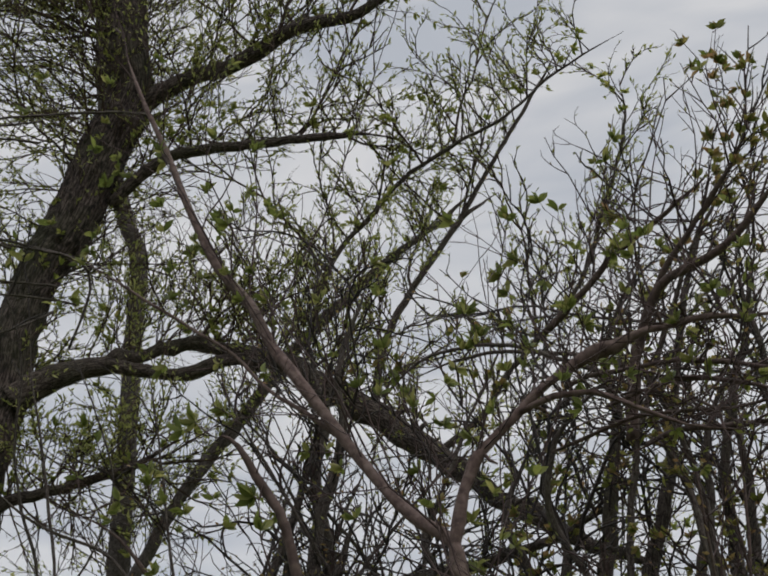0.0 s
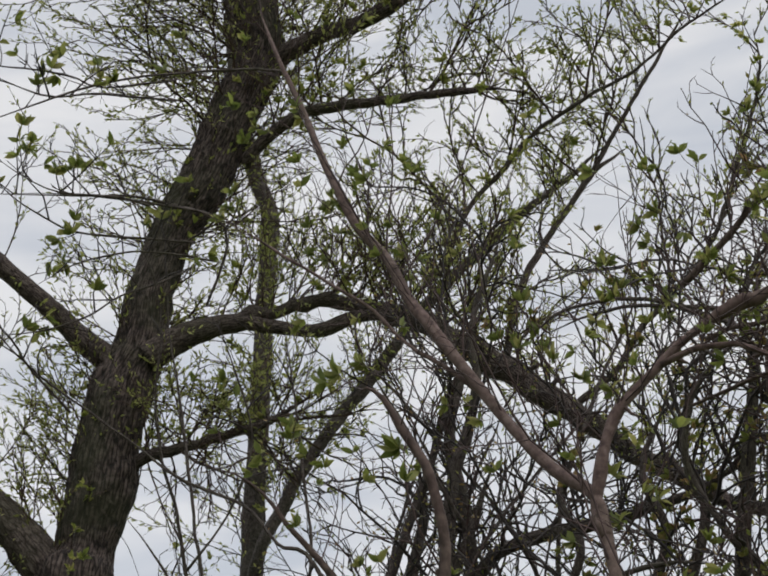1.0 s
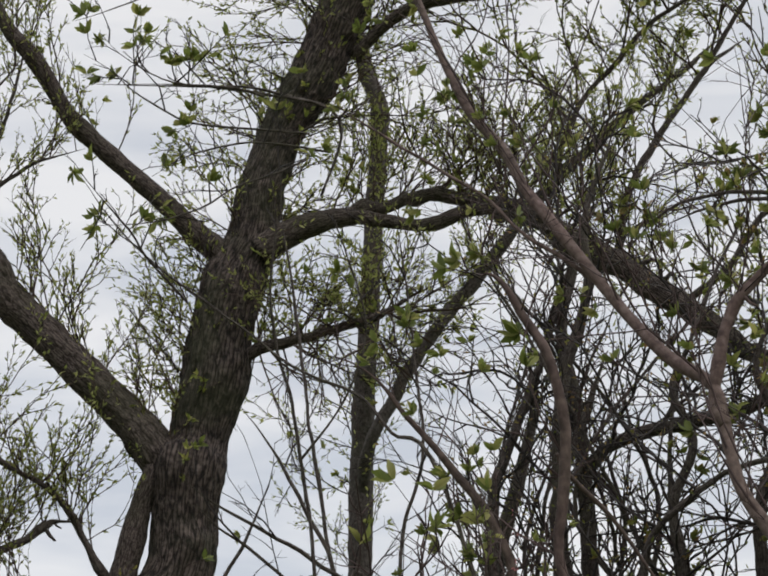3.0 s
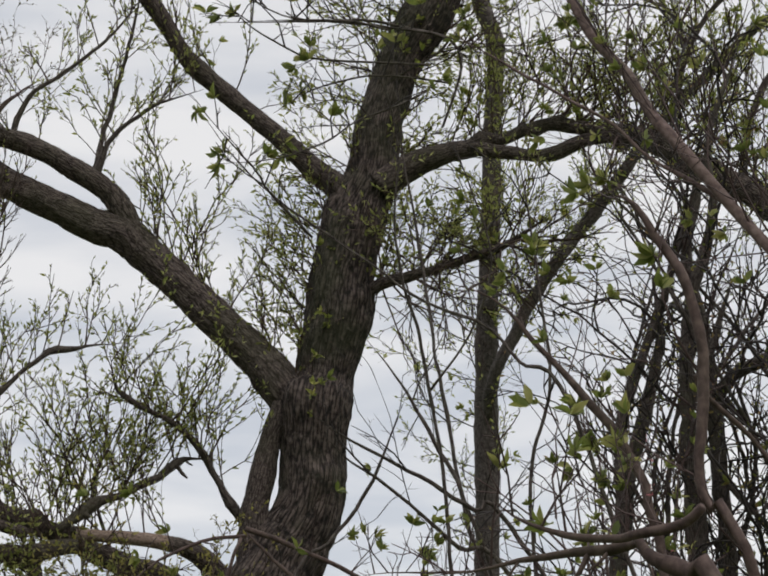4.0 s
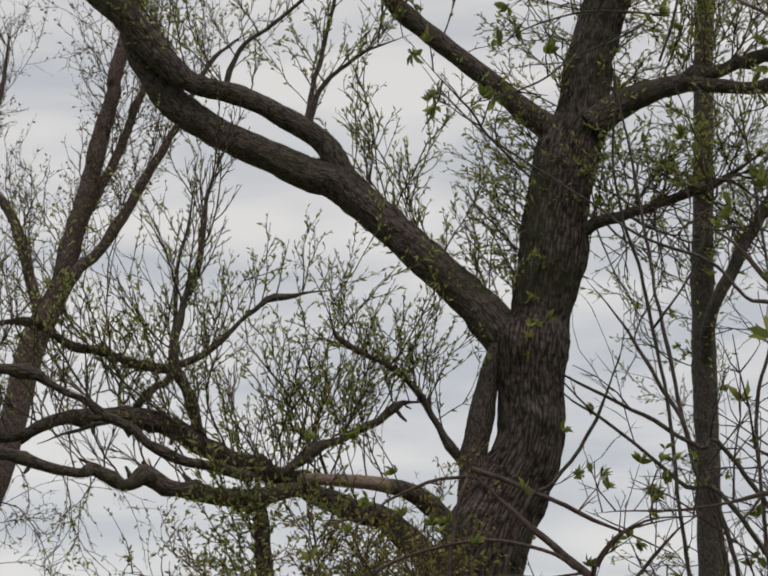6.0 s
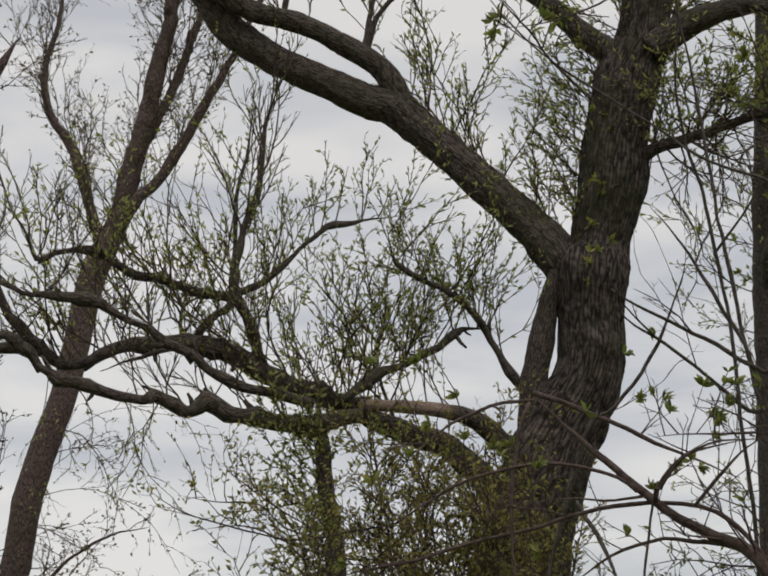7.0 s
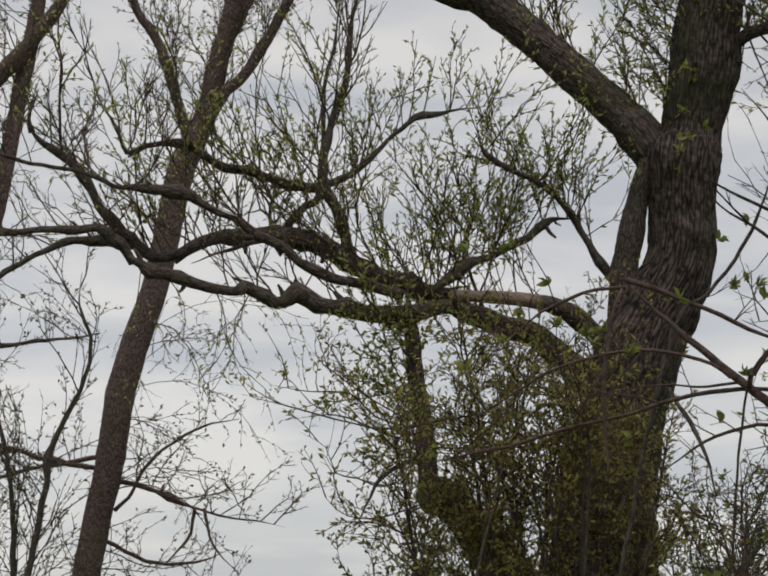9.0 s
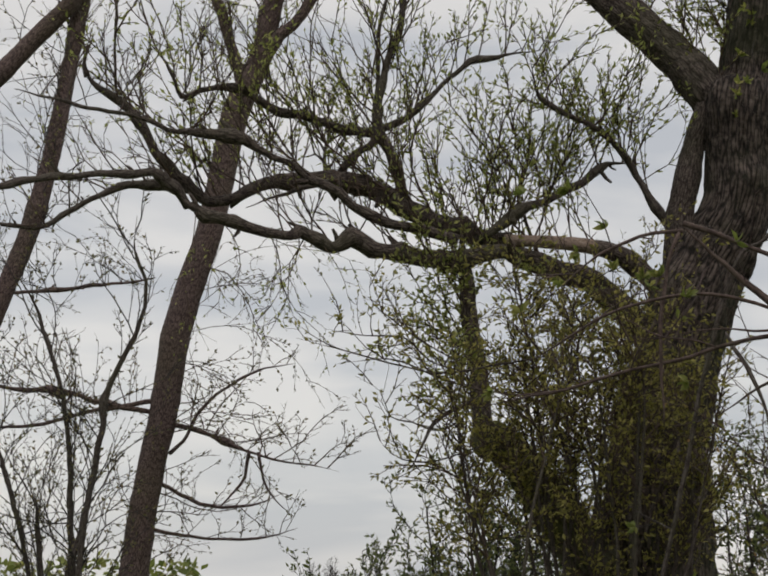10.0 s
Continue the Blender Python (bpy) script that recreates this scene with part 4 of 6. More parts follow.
thicket_stem_g = limb(thicket, "stem", [(2.95, 8.29, -0.15, 0.055), (2.97, 8.28, 0.48, 0.045), (3.02, 8.27, 2.22, 0.040), (3.08, 8.25, 4.04, 0.038), (3.13, 8.23, 4.48, 0.034), (3.28, 8.18, 4.96, 0.026), (3.28, 8.18, 5.36, 0.019), (3.49, 8.09, 5.94, 0.010)])
# bare stems at the edge of the meadow
bare_stem_a = limb(bare_shrub, "stem", [(-2.92, 11.64, -0.15, 0.036), (-2.93, 11.64, 0.19, 0.030), (-2.94, 11.63, 0.86, 0.026), (-2.96, 11.63, 1.57, 0.025), (-3.01, 11.62, 2.06, 0.022), (-3.03, 11.61, 2.62, 0.018), (-3.14, 11.58, 3.09, 0.015), (-3.26, 11.55, 3.46, 0.012), (-3.38, 11.51, 3.69, 0.007)])
bare_stem_b = limb(bare_shrub, "stem", [(-3.03, 11.40, -0.15, 0.040), (-3.02, 11.41, 0.19, 0.033), (-2.98, 11.42, 0.86, 0.029), (-2.95, 11.43, 1.57, 0.028), (-2.85, 11.45, 2.08, 0.024), (-2.77, 11.47, 2.54, 0.021), (-2.75, 11.48, 2.81, 0.020), (-2.63, 11.50, 3.11, 0.018), (-2.53, 11.52, 3.34, 0.015), (-2.50, 11.53, 3.63, 0.012), (-2.58, 11.51, 3.85, 0.008), (-2.57, 11.52, 4.09, 0.005)], spurs=6)
bare_stem_c = limb(bare_shrub, "stem", [(-3.18, 11.78, -0.15, 0.034), (-3.19, 11.78, 0.19, 0.028), (-3.20, 11.77, 0.86, 0.025), (-3.22, 11.77, 1.57, 0.023), (-3.26, 11.76, 1.96, 0.020), (-3.28, 11.75, 2.21, 0.013)])
bare_stem_d = limb(bare_shrub, "stem", [(-3.23, 11.97, -0.15, 0.029), (-3.24, 11.97, 0.19, 0.024), (-3.29, 11.96, 0.86, 0.021), (-3.34, 11.94, 1.57, 0.020), (-3.43, 11.92, 1.97, 0.019), (-3.52, 11.89, 2.31, 0.017), (-3.65, 11.85, 2.71, 0.012)])
bare_stem_e = limb(bare_shrub, "stem", [(-2.89, 11.23, -0.15, 0.030), (-2.88, 11.24, 0.20, 0.025), (-2.86, 11.24, 0.90, 0.022), (-2.84, 11.25, 1.63, 0.021), (-2.78, 11.26, 2.20, 0.018), (-2.72, 11.28, 2.33, 0.011)])
# slender stems with leaf clusters in front of the willow
front_stem_a = limb(front_shrub, "stem", [(2.74, 5.88, -0.15, 0.013), (2.62, 5.94, 0.40, 0.011), (2.29, 6.12, 1.85, 0.010), (1.92, 6.31, 3.37, 0.009), (1.74, 6.41, 3.60, 0.007), (1.62, 6.49, 3.78, 0.007), (1.40, 6.59, 3.91, 0.006), (1.21, 6.67, 4.08, 0.005), (0.94, 6.75, 4.30, 0.005), (0.78, 6.82, 4.46, 0.004), (0.63, 6.88, 4.66, 0.004), (0.50, 6.94, 4.87, 0.003)])
front_stem_b = limb(front_shrub, "stem", [(1.67, 6.95, -0.15, 0.012), (1.65, 6.93, 0.39, 0.010), (1.58, 6.88, 1.78, 0.009), (1.49, 6.82, 3.24, 0.008), (1.43, 6.78, 3.60, 0.008), (1.39, 6.73, 3.85, 0.007), (1.33, 6.68, 4.02, 0.006), (1.29, 6.63, 4.28, 0.005), (1.31, 6.57, 4.57, 0.004), (1.23, 6.52, 4.86, 0.004), (1.04, 6.49, 4.97, 0.002)])
front_stem_c = limb(front_shrub, "stem", [(1.27, 6.52, 4.86, 0.004), (1.50, 6.41, 5.00, 0.006), (1.29, 6.38, 5.05, 0.006), (1.12, 6.34, 5.05, 0.005), (0.95, 6.30, 5.01, 0.004), (0.71, 6.25, 4.97, 0.003), (0.50, 6.20, 4.93, 0.003)])
front_stem_d = limb(front_shrub, "stem", [(1.44, 6.78, 3.58, 0.006), (1.54, 6.72, 3.71, 0.005), (1.64, 6.66, 3.88, 0.005), (1.69, 6.61, 4.12, 0.004), (1.61, 6.58, 4.40, 0.004), (1.53, 6.56, 4.67, 0.002)])
front_stem_f = limb(front_shrub, "branch", [(1.50, 6.56, 4.67, 0.005), (1.57, 6.48, 4.92, 0.006), (1.51, 6.43, 5.03, 0.006), (1.38, 6.38, 5.03, 0.006), (1.13, 6.36, 5.04, 0.005), (0.84, 6.32, 5.02, 0.003), (0.61, 6.28, 4.98, 0.003)], on=front_stem_d)
willow_limb_v = limb(willow, "branch", [(-0.84, 10.30, 4.30, 0.021), (-0.58, 10.36, 4.47, 0.017), (-0.48, 10.40, 4.58, 0.015), (-0.25, 10.45, 4.80, 0.014), (-0.07, 10.50, 4.86, 0.011), (0.24, 10.54, 4.91, 0.006)], on=willow_limb_m, spurs=4)
willow_limb_w = limb(willow, "branch", [(-0.82, 10.30, 4.32, 0.019), (-0.82, 10.35, 4.67, 0.015), (-0.80, 10.40, 5.07, 0.012), (-0.75, 10.46, 5.32, 0.009), (-0.70, 10.51, 5.67, 0.006)], on=willow_limb_m)
hook_limb_b = limb(hook_tree, "limb", [(1.44, 3.58, 2.74, 0.005), (1.47, 3.60, 2.70, 0.006), (1.54, 3.60, 2.63, 0.006), (1.60, 3.60, 2.55, 0.006), (1.70, 3.59, 2.37, 0.007)])
hook_limb_c = limb(hook_tree, "limb", [(1.26, 3.55, 2.36, 0.0095), (1.27, 3.52, 2.33, 0.0125), (1.29, 3.48, 2.29, 0.0154), (1.34, 3.44, 2.25, 0.0173), (1.40, 3.39, 2.19, 0.0180), (1.72, 3.40, 1.20, 0.0200), (1.86, 3.29, 0.30, 0.0200)], sides=12, spurs=3)
hook_limb_d = limb(hook_tree, "limb", [(1.27, 3.54, 2.35, 0.0063), (1.25, 3.60, 2.35, 0.0069), (1.19, 3.67, 2.35, 0.0070), (1.11, 3.75, 2.36, 0.0060), (1.00, 3.82, 2.35, 0.0045), (0.87, 3.90, 2.34, 0.0028)], sides=10, spurs=4)
sap_limb_e = limb(sapling, "limb", [(0.67, 6.84, 2.98, 0.0061), (0.62, 6.83, 2.86, 0.0076), (0.60, 6.82, 2.70, 0.0083), (0.59, 6.80, 2.55, 0.0083), (0.58, 6.79, 2.40, 0.0082), (0.58, 6.77, 2.20, 0.0081)])
thicket_stem_h = limb(thicket, "stem", [(2.79, 9.20, -0.15, 0.076), (2.81, 9.19, 0.37, 0.062), (2.85, 9.18, 1.68, 0.055), (2.90, 9.17, 3.06, 0.053), (2.95, 9.15, 3.46, 0.049), (3.03, 9.13, 3.82, 0.044), (3.14, 9.09, 4.15, 0.038), (3.22, 9.06, 4.52, 0.027), (3.21, 9.07, 4.93, 0.015)], sides=12)
thicket_stem_i = limb(thicket, "stem", [(2.92, 8.32, -0.15, 0.071), (2.94, 8.31, 0.35, 0.058), (2.98, 8.30, 1.61, 0.051), (3.04, 8.28, 2.93, 0.049), (3.09, 8.26, 3.37, 0.042), (3.05, 8.27, 3.75, 0.035), (3.18, 8.23, 4.16, 0.025), (3.36, 8.16, 4.62, 0.013)], sides=10)
willow_limb_x = limb(willow, "branch", [(0.02, 10.40, 5.96, 0.024), (0.09, 10.35, 6.19, 0.017), (0.26, 10.30, 6.36, 0.013), (0.47, 10.25, 6.46, 0.010), (0.69, 10.19, 6.52, 0.005)], on=willow_limb_a)
willow_limb_y = limb(willow, "branch", [(-0.00, 10.40, 5.97, 0.021), (0.06, 10.45, 6.32, 0.016), (0.14, 10.50, 6.71, 0.013), (0.24, 10.55, 7.14, 0.010), (0.29, 10.60, 7.54, 0.005)], on=willow_limb_a)
willow_limb_z = limb(willow, "branch", [(-0.54, 10.33, 6.14, 0.020), (-0.42, 10.29, 6.46, 0.016), (-0.16, 10.25, 6.66, 0.013), (0.09, 10.20, 6.88, 0.010), (0.28, 10.15, 7.14, 0.005)], on=willow_limb_a)
thicket_stem_j = limb(thicket, "stem", [(3.81, 7.64, -0.15, 0.051), (3.81, 7.64, 0.39, 0.042), (3.83, 7.63, 1.78, 0.037), (3.85, 7.62, 3.25, 0.035), (3.88, 7.61, 3.68, 0.031), (3.99, 7.55, 4.04, 0.024), (3.92, 7.58, 4.38, 0.017), (4.08, 7.50, 4.75, 0.009)], sides=10)
thicket_stem_k = limb(thicket, "stem", [(3.52, 7.55, -0.15, 0.044), (3.51, 7.56, 0.39, 0.036), (3.47, 7.57, 1.78, 0.032), (3.44, 7.59, 3.24, 0.030), (3.41, 7.60, 3.62, 0.026), (3.52, 7.55, 3.95, 0.021), (3.46, 7.58, 4.25, 0.016), (3.62, 7.51, 4.54, 0.009)], sides=10)
thicket_stem_l = limb(thicket, "stem", [(4.05, 6.96, -0.15, 0.051), (4.02, 6.97, 0.38, 0.042), (3.97, 7.00, 1.72, 0.037), (3.91, 7.03, 3.13, 0.035), (3.84, 7.07, 3.59, 0.029), (3.94, 7.01, 4.00, 0.023), (3.88, 7.04, 4.39, 0.014), (4.05, 6.96, 4.77, 0.007)], sides=10)
thicket_stem_m = limb(thicket, "stem", [(2.90, 8.05, -0.15, 0.030), (2.95, 7.98, 0.39, 0.025), (3.07, 7.79, 1.78, 0.022), (3.21, 7.57, 3.23, 0.021), (3.30, 7.43, 3.53, 0.017), (3.53, 7.22, 3.71, 0.015), (3.72, 7.02, 3.74, 0.012), (3.88, 6.82, 3.68, 0.008)], sides=8)
thicket_stem_n = limb(thicket, "stem", [(4.68, 6.62, -0.15, 0.031), (4.59, 6.63, 0.41, 0.026), (4.36, 6.66, 1.89, 0.023), (4.09, 6.70, 3.44, 0.022), (3.88, 6.73, 3.82, 0.019), (3.72, 6.72, 4.13, 0.017), (3.76, 6.61, 4.43, 0.013), (3.90, 6.44, 4.61, 0.010), (4.05, 6.26, 4.66, 0.005)], sides=8)
loose_a = limb(bush_c, "stem", [(0.27, 9.30, 2.82, 0.0030), (-0.12, 9.26, 2.75, 0.0060), (-0.39, 9.21, 2.71, 0.0050), (-0.64, 9.16, 2.75, 0.0044), (-0.90, 9.10, 2.82, 0.0039), (-1.14, 9.03, 2.88, 0.0030)])
loose_b = limb(bush_c, "stem", [(0.19, 9.30, 2.61, 0.0030), (-0.13, 9.25, 2.61, 0.0055), (-0.38, 9.19, 2.68, 0.0050), (-0.64, 9.13, 2.77, 0.0044), (-0.88, 9.06, 2.75, 0.0030)])
loose_c = limb(bush_c, "stem", [(-0.23, 9.30, 2.72, 0.0030), (-0.44, 9.24, 2.78, 0.0044), (-0.57, 9.18, 2.89, 0.0044), (-0.80, 9.12, 2.90, 0.0039), (-1.00, 9.04, 2.93, 0.0030)])
loose_d = limb(bush_c, "stem", [(-0.13, 9.30, 2.61, 0.004), (-0.28, 9.25, 2.53, 0.010), (-0.42, 9.19, 2.44, 0.012), (-0.49, 9.14, 2.29, 0.012), (-0.54, 9.08, 2.19, 0.010)])
loose_e = limb(bush_c, "stem", [(-0.10, 9.30, 2.35, 0.0030), (-0.31, 9.25, 2.27, 0.0044), (-0.44, 9.21, 2.23, 0.0044), (-0.59, 9.16, 2.24, 0.0044), (-0.68, 9.11, 2.30, 0.0033), (-0.72, 9.07, 2.36, 0.0030)])
loose_f = limb(bush_c, "stem", [(-0.23, 9.30, 2.51, 0.0030), (-0.39, 9.25, 2.40, 0.0044), (-0.54, 9.20, 2.44, 0.0044), (-0.66, 9.16, 2.47, 0.0039), (-0.71, 9.11, 2.60, 0.0030), (-0.84, 9.06, 2.68, 0.0030)])
loose_g = limb(bush_c, "stem", [(-0.26, 9.30, 2.77, 0.0030), (-0.46, 9.24, 2.87, 0.0044), (-0.65, 9.18, 3.00, 0.0039), (-0.76, 9.12, 3.10, 0.0039), (-0.75, 9.07, 3.22, 0.0030)])
willow_tip_a = limb(willow, "branch", [(-2.51, 9.79, 4.57, 0.022), (-2.52, 9.77, 4.64, 0.017), (-2.50, 9.76, 4.72, 0.015), (-2.46, 9.75, 4.82, 0.012)], on=willow_limb_m)
willow_tip_b = limb(willow, "branch", [(-1.23, 10.01, 3.66, 0.017), (-1.29, 10.01, 3.70, 0.016), (-1.33, 10.00, 3.72, 0.013)], on=willow_limb_n)
willow_spur = limb(willow, "branch", [(-1.06, 10.14, 4.00, 0.0236), (-1.19, 10.05, 3.94, 0.0175), (-1.38, 9.96, 3.86, 0.0130), (-1.56, 9.87, 3.78, 0.0072)], on=willow_limb_m)
front_twig_a = limb(front_shrub, "stem", [(1.21, 6.26, 4.97, 0.0050), (1.09, 6.25, 4.99, 0.0050), (0.96, 6.23, 4.98, 0.0050), (0.84, 6.21, 4.97, 0.0039), (0.72, 6.19, 5.00, 0.0039), (0.60, 6.16, 5.06, 0.0029), (0.52, 6.14, 5.13, 0.0029)])
front_twig_b = limb(front_shrub, "stem", [(1.42, 6.43, 4.90, 0.0062), (1.21, 6.42, 4.90, 0.0051), (0.97, 6.41, 4.89, 0.0051), (0.86, 6.38, 4.90, 0.0040), (0.76, 6.35, 4.94, 0.0040), (0.66, 6.31, 4.98, 0.0040), (0.57, 6.28, 5.05, 0.0030), (0.47, 6.24, 5.08, 0.0030)])
front_twig_c = limb(front_shrub, "stem", [(1.76, 6.15, 5.61, 0.0073), (1.63, 6.14, 5.60, 0.0062), (1.38, 6.15, 5.56, 0.0062), (1.13, 6.15, 5.51, 0.0051), (0.93, 6.13, 5.42, 0.0050), (0.73, 6.11, 5.31, 0.0040), (0.53, 6.08, 5.19, 0.0039), (0.42, 6.04, 5.12, 0.0029)])
front_twig_d = limb(front_shrub, "stem", [(1.31, 6.25, 5.47, 0.0052), (1.00, 6.25, 5.47, 0.0051), (0.82, 6.23, 5.42, 0.0041), (0.69, 6.20, 5.42, 0.0040), (0.59, 6.17, 5.44, 0.0030), (0.45, 6.14, 5.47, 0.0030)])
front_twig_e = limb(front_shrub, "stem", [(1.33, 6.34, 5.63, 0.0053), (1.01, 6.35, 5.56, 0.0042), (0.91, 6.32, 5.57, 0.0041), (0.74, 6.30, 5.58, 0.0041), (0.54, 6.28, 5.57, 0.0031), (0.34, 6.24, 5.55, 0.0030)])
front_twig_f = limb(front_shrub, "stem", [(0.95, 6.70, 4.21, 0.0061), (0.78, 6.62, 4.36, 0.0050), (0.69, 6.53, 4.45, 0.0050), (0.58, 6.43, 4.53, 0.0039), (0.47, 6.34, 4.61, 0.0039)])
front_twig_g = limb(front_shrub, "stem", [(1.50, 6.41, 4.81, 0.0051), (1.29, 6.41, 4.83, 0.0051), (1.17, 6.39, 4.82, 0.0041), (1.02, 6.37, 4.77, 0.0040), (0.88, 6.35, 4.70, 0.0040), (0.76, 6.32, 4.60, 0.0029)])
front_twig_h = limb(front_shrub, "stem", [(1.46, 6.63, 4.88, 0.0053), (1.32, 6.59, 4.78, 0.0052), (1.15, 6.56, 4.69, 0.0041), (0.98, 6.52, 4.56, 0.0040), (0.78, 6.48, 4.47, 0.0040), (0.55, 6.44, 4.42, 0.0029)])
sap_twig_a = limb(sapling, "limb", [(0.90, 7.44, 2.66, 0.0066), (0.94, 7.40, 2.58, 0.0098), (0.98, 7.35, 2.50, 0.0105), (1.02, 7.31, 2.40, 0.0112), (1.04, 7.26, 2.30, 0.0111), (1.06, 7.22, 2.17, 0.0110)], skin=BARK_DARK)
sap_twig_b = limb(sapling, "limb", [(1.41, 6.66, 2.37, 0.0088), (1.33, 6.71, 2.39, 0.0088), (1.28, 6.74, 2.40, 0.0089), (1.17, 6.79, 2.42, 0.0082), (1.07, 6.83, 2.40, 0.0075), (0.97, 6.88, 2.36, 0.0075), (0.88, 6.91, 2.30, 0.0068), (0.80, 6.95, 2.25, 0.0061)])
sap_twig_c = limb(sapling, "limb", [(1.27, 6.63, 2.52, 0.0066), (1.31, 6.61, 2.57, 0.0073), (1.36, 6.59, 2.63, 0.0073), (1.42, 6.57, 2.70, 0.0066), (1.47, 6.55, 2.74, 0.0058), (1.54, 6.52, 2.78, 0.0044)])
sap_twig_d = limb(sapling, "limb", [(0.79, 6.73, 2.50, 0.0037), (0.73, 6.72, 2.52, 0.0044), (0.66, 6.70, 2.53, 0.0044), (0.52, 6.69, 2.53, 0.0037), (0.40, 6.68, 2.50, 0.0029)])
sap_twig_e = limb(sapling, "limb", [(1.10, 6.76, 2.58, 0.0060), (1.02, 6.74, 2.57, 0.0052), (0.93, 6.72, 2.56, 0.0052), (0.83, 6.71, 2.57, 0.0044), (0.71, 6.69, 2.56, 0.0044), (0.62, 6.67, 2.54, 0.0029)])
sap_twig_f = limb(sapling, "limb", [(1.52, 6.58, 2.80, 0.0051), (1.36, 6.60, 2.80, 0.0051), (1.22, 6.61, 2.80, 0.0044), (1.12, 6.61, 2.79, 0.0029)])
lean_limb_f = limb(leaning_tree, "limb", [(-2.80, 13.72, 3.06, 0.0224), (-3.12, 13.65, 3.00, 0.0177), (-3.39, 13.58, 2.94, 0.0152), (-3.75, 13.49, 2.84, 0.0147), (-4.04, 13.40, 2.81, 0.0118), (-4.33, 13.31, 2.78, 0.0072)])
lean_limb_g = limb(leaning_tree, "limb", [(-2.75, 13.73, 2.62, 0.018), (-2.64, 13.71, 2.72, 0.014), (-2.49, 13.70, 2.97, 0.014), (-2.28, 13.69, 3.15, 0.012), (-2.03, 13.69, 3.28, 0.010), (-1.75, 13.69, 3.33, 0.008)])
lean_limb_h = limb(leaning_tree, "branch", [(-2.11, 13.67, 2.63, 0.016), (-2.14, 13.67, 2.42, 0.012), (-2.28, 13.64, 2.24, 0.010), (-2.43, 13.62, 2.13, 0.006)], on=lean_limb_d)
lean_limb_i = limb(leaning_tree, "branch", [(-2.02, 13.66, 2.62, 0.016), (-1.99, 13.66, 2.44, 0.010), (-1.89, 13.68, 2.26, 0.008), (-1.74, 13.70, 2.12, 0.006)], on=lean_limb_d)
lean_limb_j = limb(leaning_tree, "limb", [(-2.87, 13.70, 2.02, 0.017), (-2.50, 13.67, 1.95, 0.012), (-2.01, 13.65, 1.95, 0.010), (-1.70, 13.59, 2.02, 0.006)])
lean_limb_k = limb(leaning_tree, "limb", [(-2.84, 13.71, 2.39, 0.018), (-2.45, 13.72, 2.21, 0.014), (-2.08, 13.71, 2.21, 0.010), (-1.84, 13.68, 2.29, 0.006)])
sap_limb_f = limb(sapling, "limb", [(1.13, 6.68, 2.54, 0.0074), (1.14, 6.67, 2.60, 0.0074), (1.17, 6.65, 2.65, 0.0074), (1.23, 6.63, 2.71, 0.0066), (1.30, 6.60, 2.74, 0.0059), (1.40, 6.57, 2.76, 0.0051), (1.49, 6.53, 2.77, 0.0036)])
sap_limb_g = limb(sapling, "limb", [(0.89, 7.34, -0.15, 0.0068), (0.93, 7.24, 0.30, 0.0059), (1.01, 6.99, 1.37, 0.0051), (1.11, 6.71, 2.48, 0.0051), (1.14, 6.62, 2.59, 0.0051), (1.21, 6.53, 2.69, 0.0051), (1.30, 6.43, 2.73, 0.0051), (1.39, 6.33, 2.73, 0.0043), (1.53, 6.22, 2.72, 0.0026)])
pole_stem_e = limb(pole_shrub, "limb", [(3.98, 8.01, -0.15, 0.017), (3.67, 7.94, 0.38, 0.013), (2.86, 7.76, 1.73, 0.012), (1.95, 7.55, 3.15, 0.011), (1.77, 7.51, 3.23, 0.011), (1.56, 7.48, 3.35, 0.010), (1.36, 7.44, 3.45, 0.008), (1.16, 7.39, 3.54, 0.006), (0.99, 7.33, 3.64, 0.004)])
pole_stem_f = limb(pole_shrub, "limb", [(3.53, 7.74, -0.15, 0.017), (3.29, 7.71, 0.35, 0.013), (2.66, 7.64, 1.61, 0.012), (1.94, 7.56, 2.93, 0.011), (1.70, 7.53, 3.06, 0.010), (1.51, 7.49, 3.21, 0.008), (1.33, 7.44, 3.35, 0.007), (1.16, 7.39, 3.45, 0.006), (1.05, 7.32, 3.55, 0.004)])
thicket_stem_o = limb(thicket, "stem", [(4.62, 6.62, -0.15, 0.042), (4.63, 6.61, 0.43, 0.035), (4.65, 6.59, 1.99, 0.030), (4.68, 6.58, 3.62, 0.029), (4.71, 6.56, 4.20, 0.023), (4.70, 6.56, 4.65, 0.016), (4.83, 6.47, 5.06, 0.010), (4.93, 6.40, 5.33, 0.005)], sides=8)
thicket_stem_p = limb(thicket, "stem", [(4.76, 6.15, -0.15, 0.046), (4.75, 6.16, 0.42, 0.038), (4.74, 6.17, 1.93, 0.034), (4.72, 6.19, 3.52, 0.032), (4.69, 6.20, 4.08, 0.025), (4.68, 6.21, 4.61, 0.019), (4.64, 6.24, 5.07, 0.012), (4.64, 6.24, 5.38, 0.006)], sides=8)
thicket_stem_q = limb(thicket, "stem", [(4.15, 6.79, -0.15, 0.042), (4.19, 6.77, 0.44, 0.035), (4.28, 6.71, 2.00, 0.030), (4.39, 6.64, 3.63, 0.029), (4.48, 6.58, 4.08, 0.022), (4.51, 6.57, 4.44, 0.016), (4.65, 6.48, 4.76, 0.011), (4.80, 6.37, 4.91, 0.006)], sides=8)
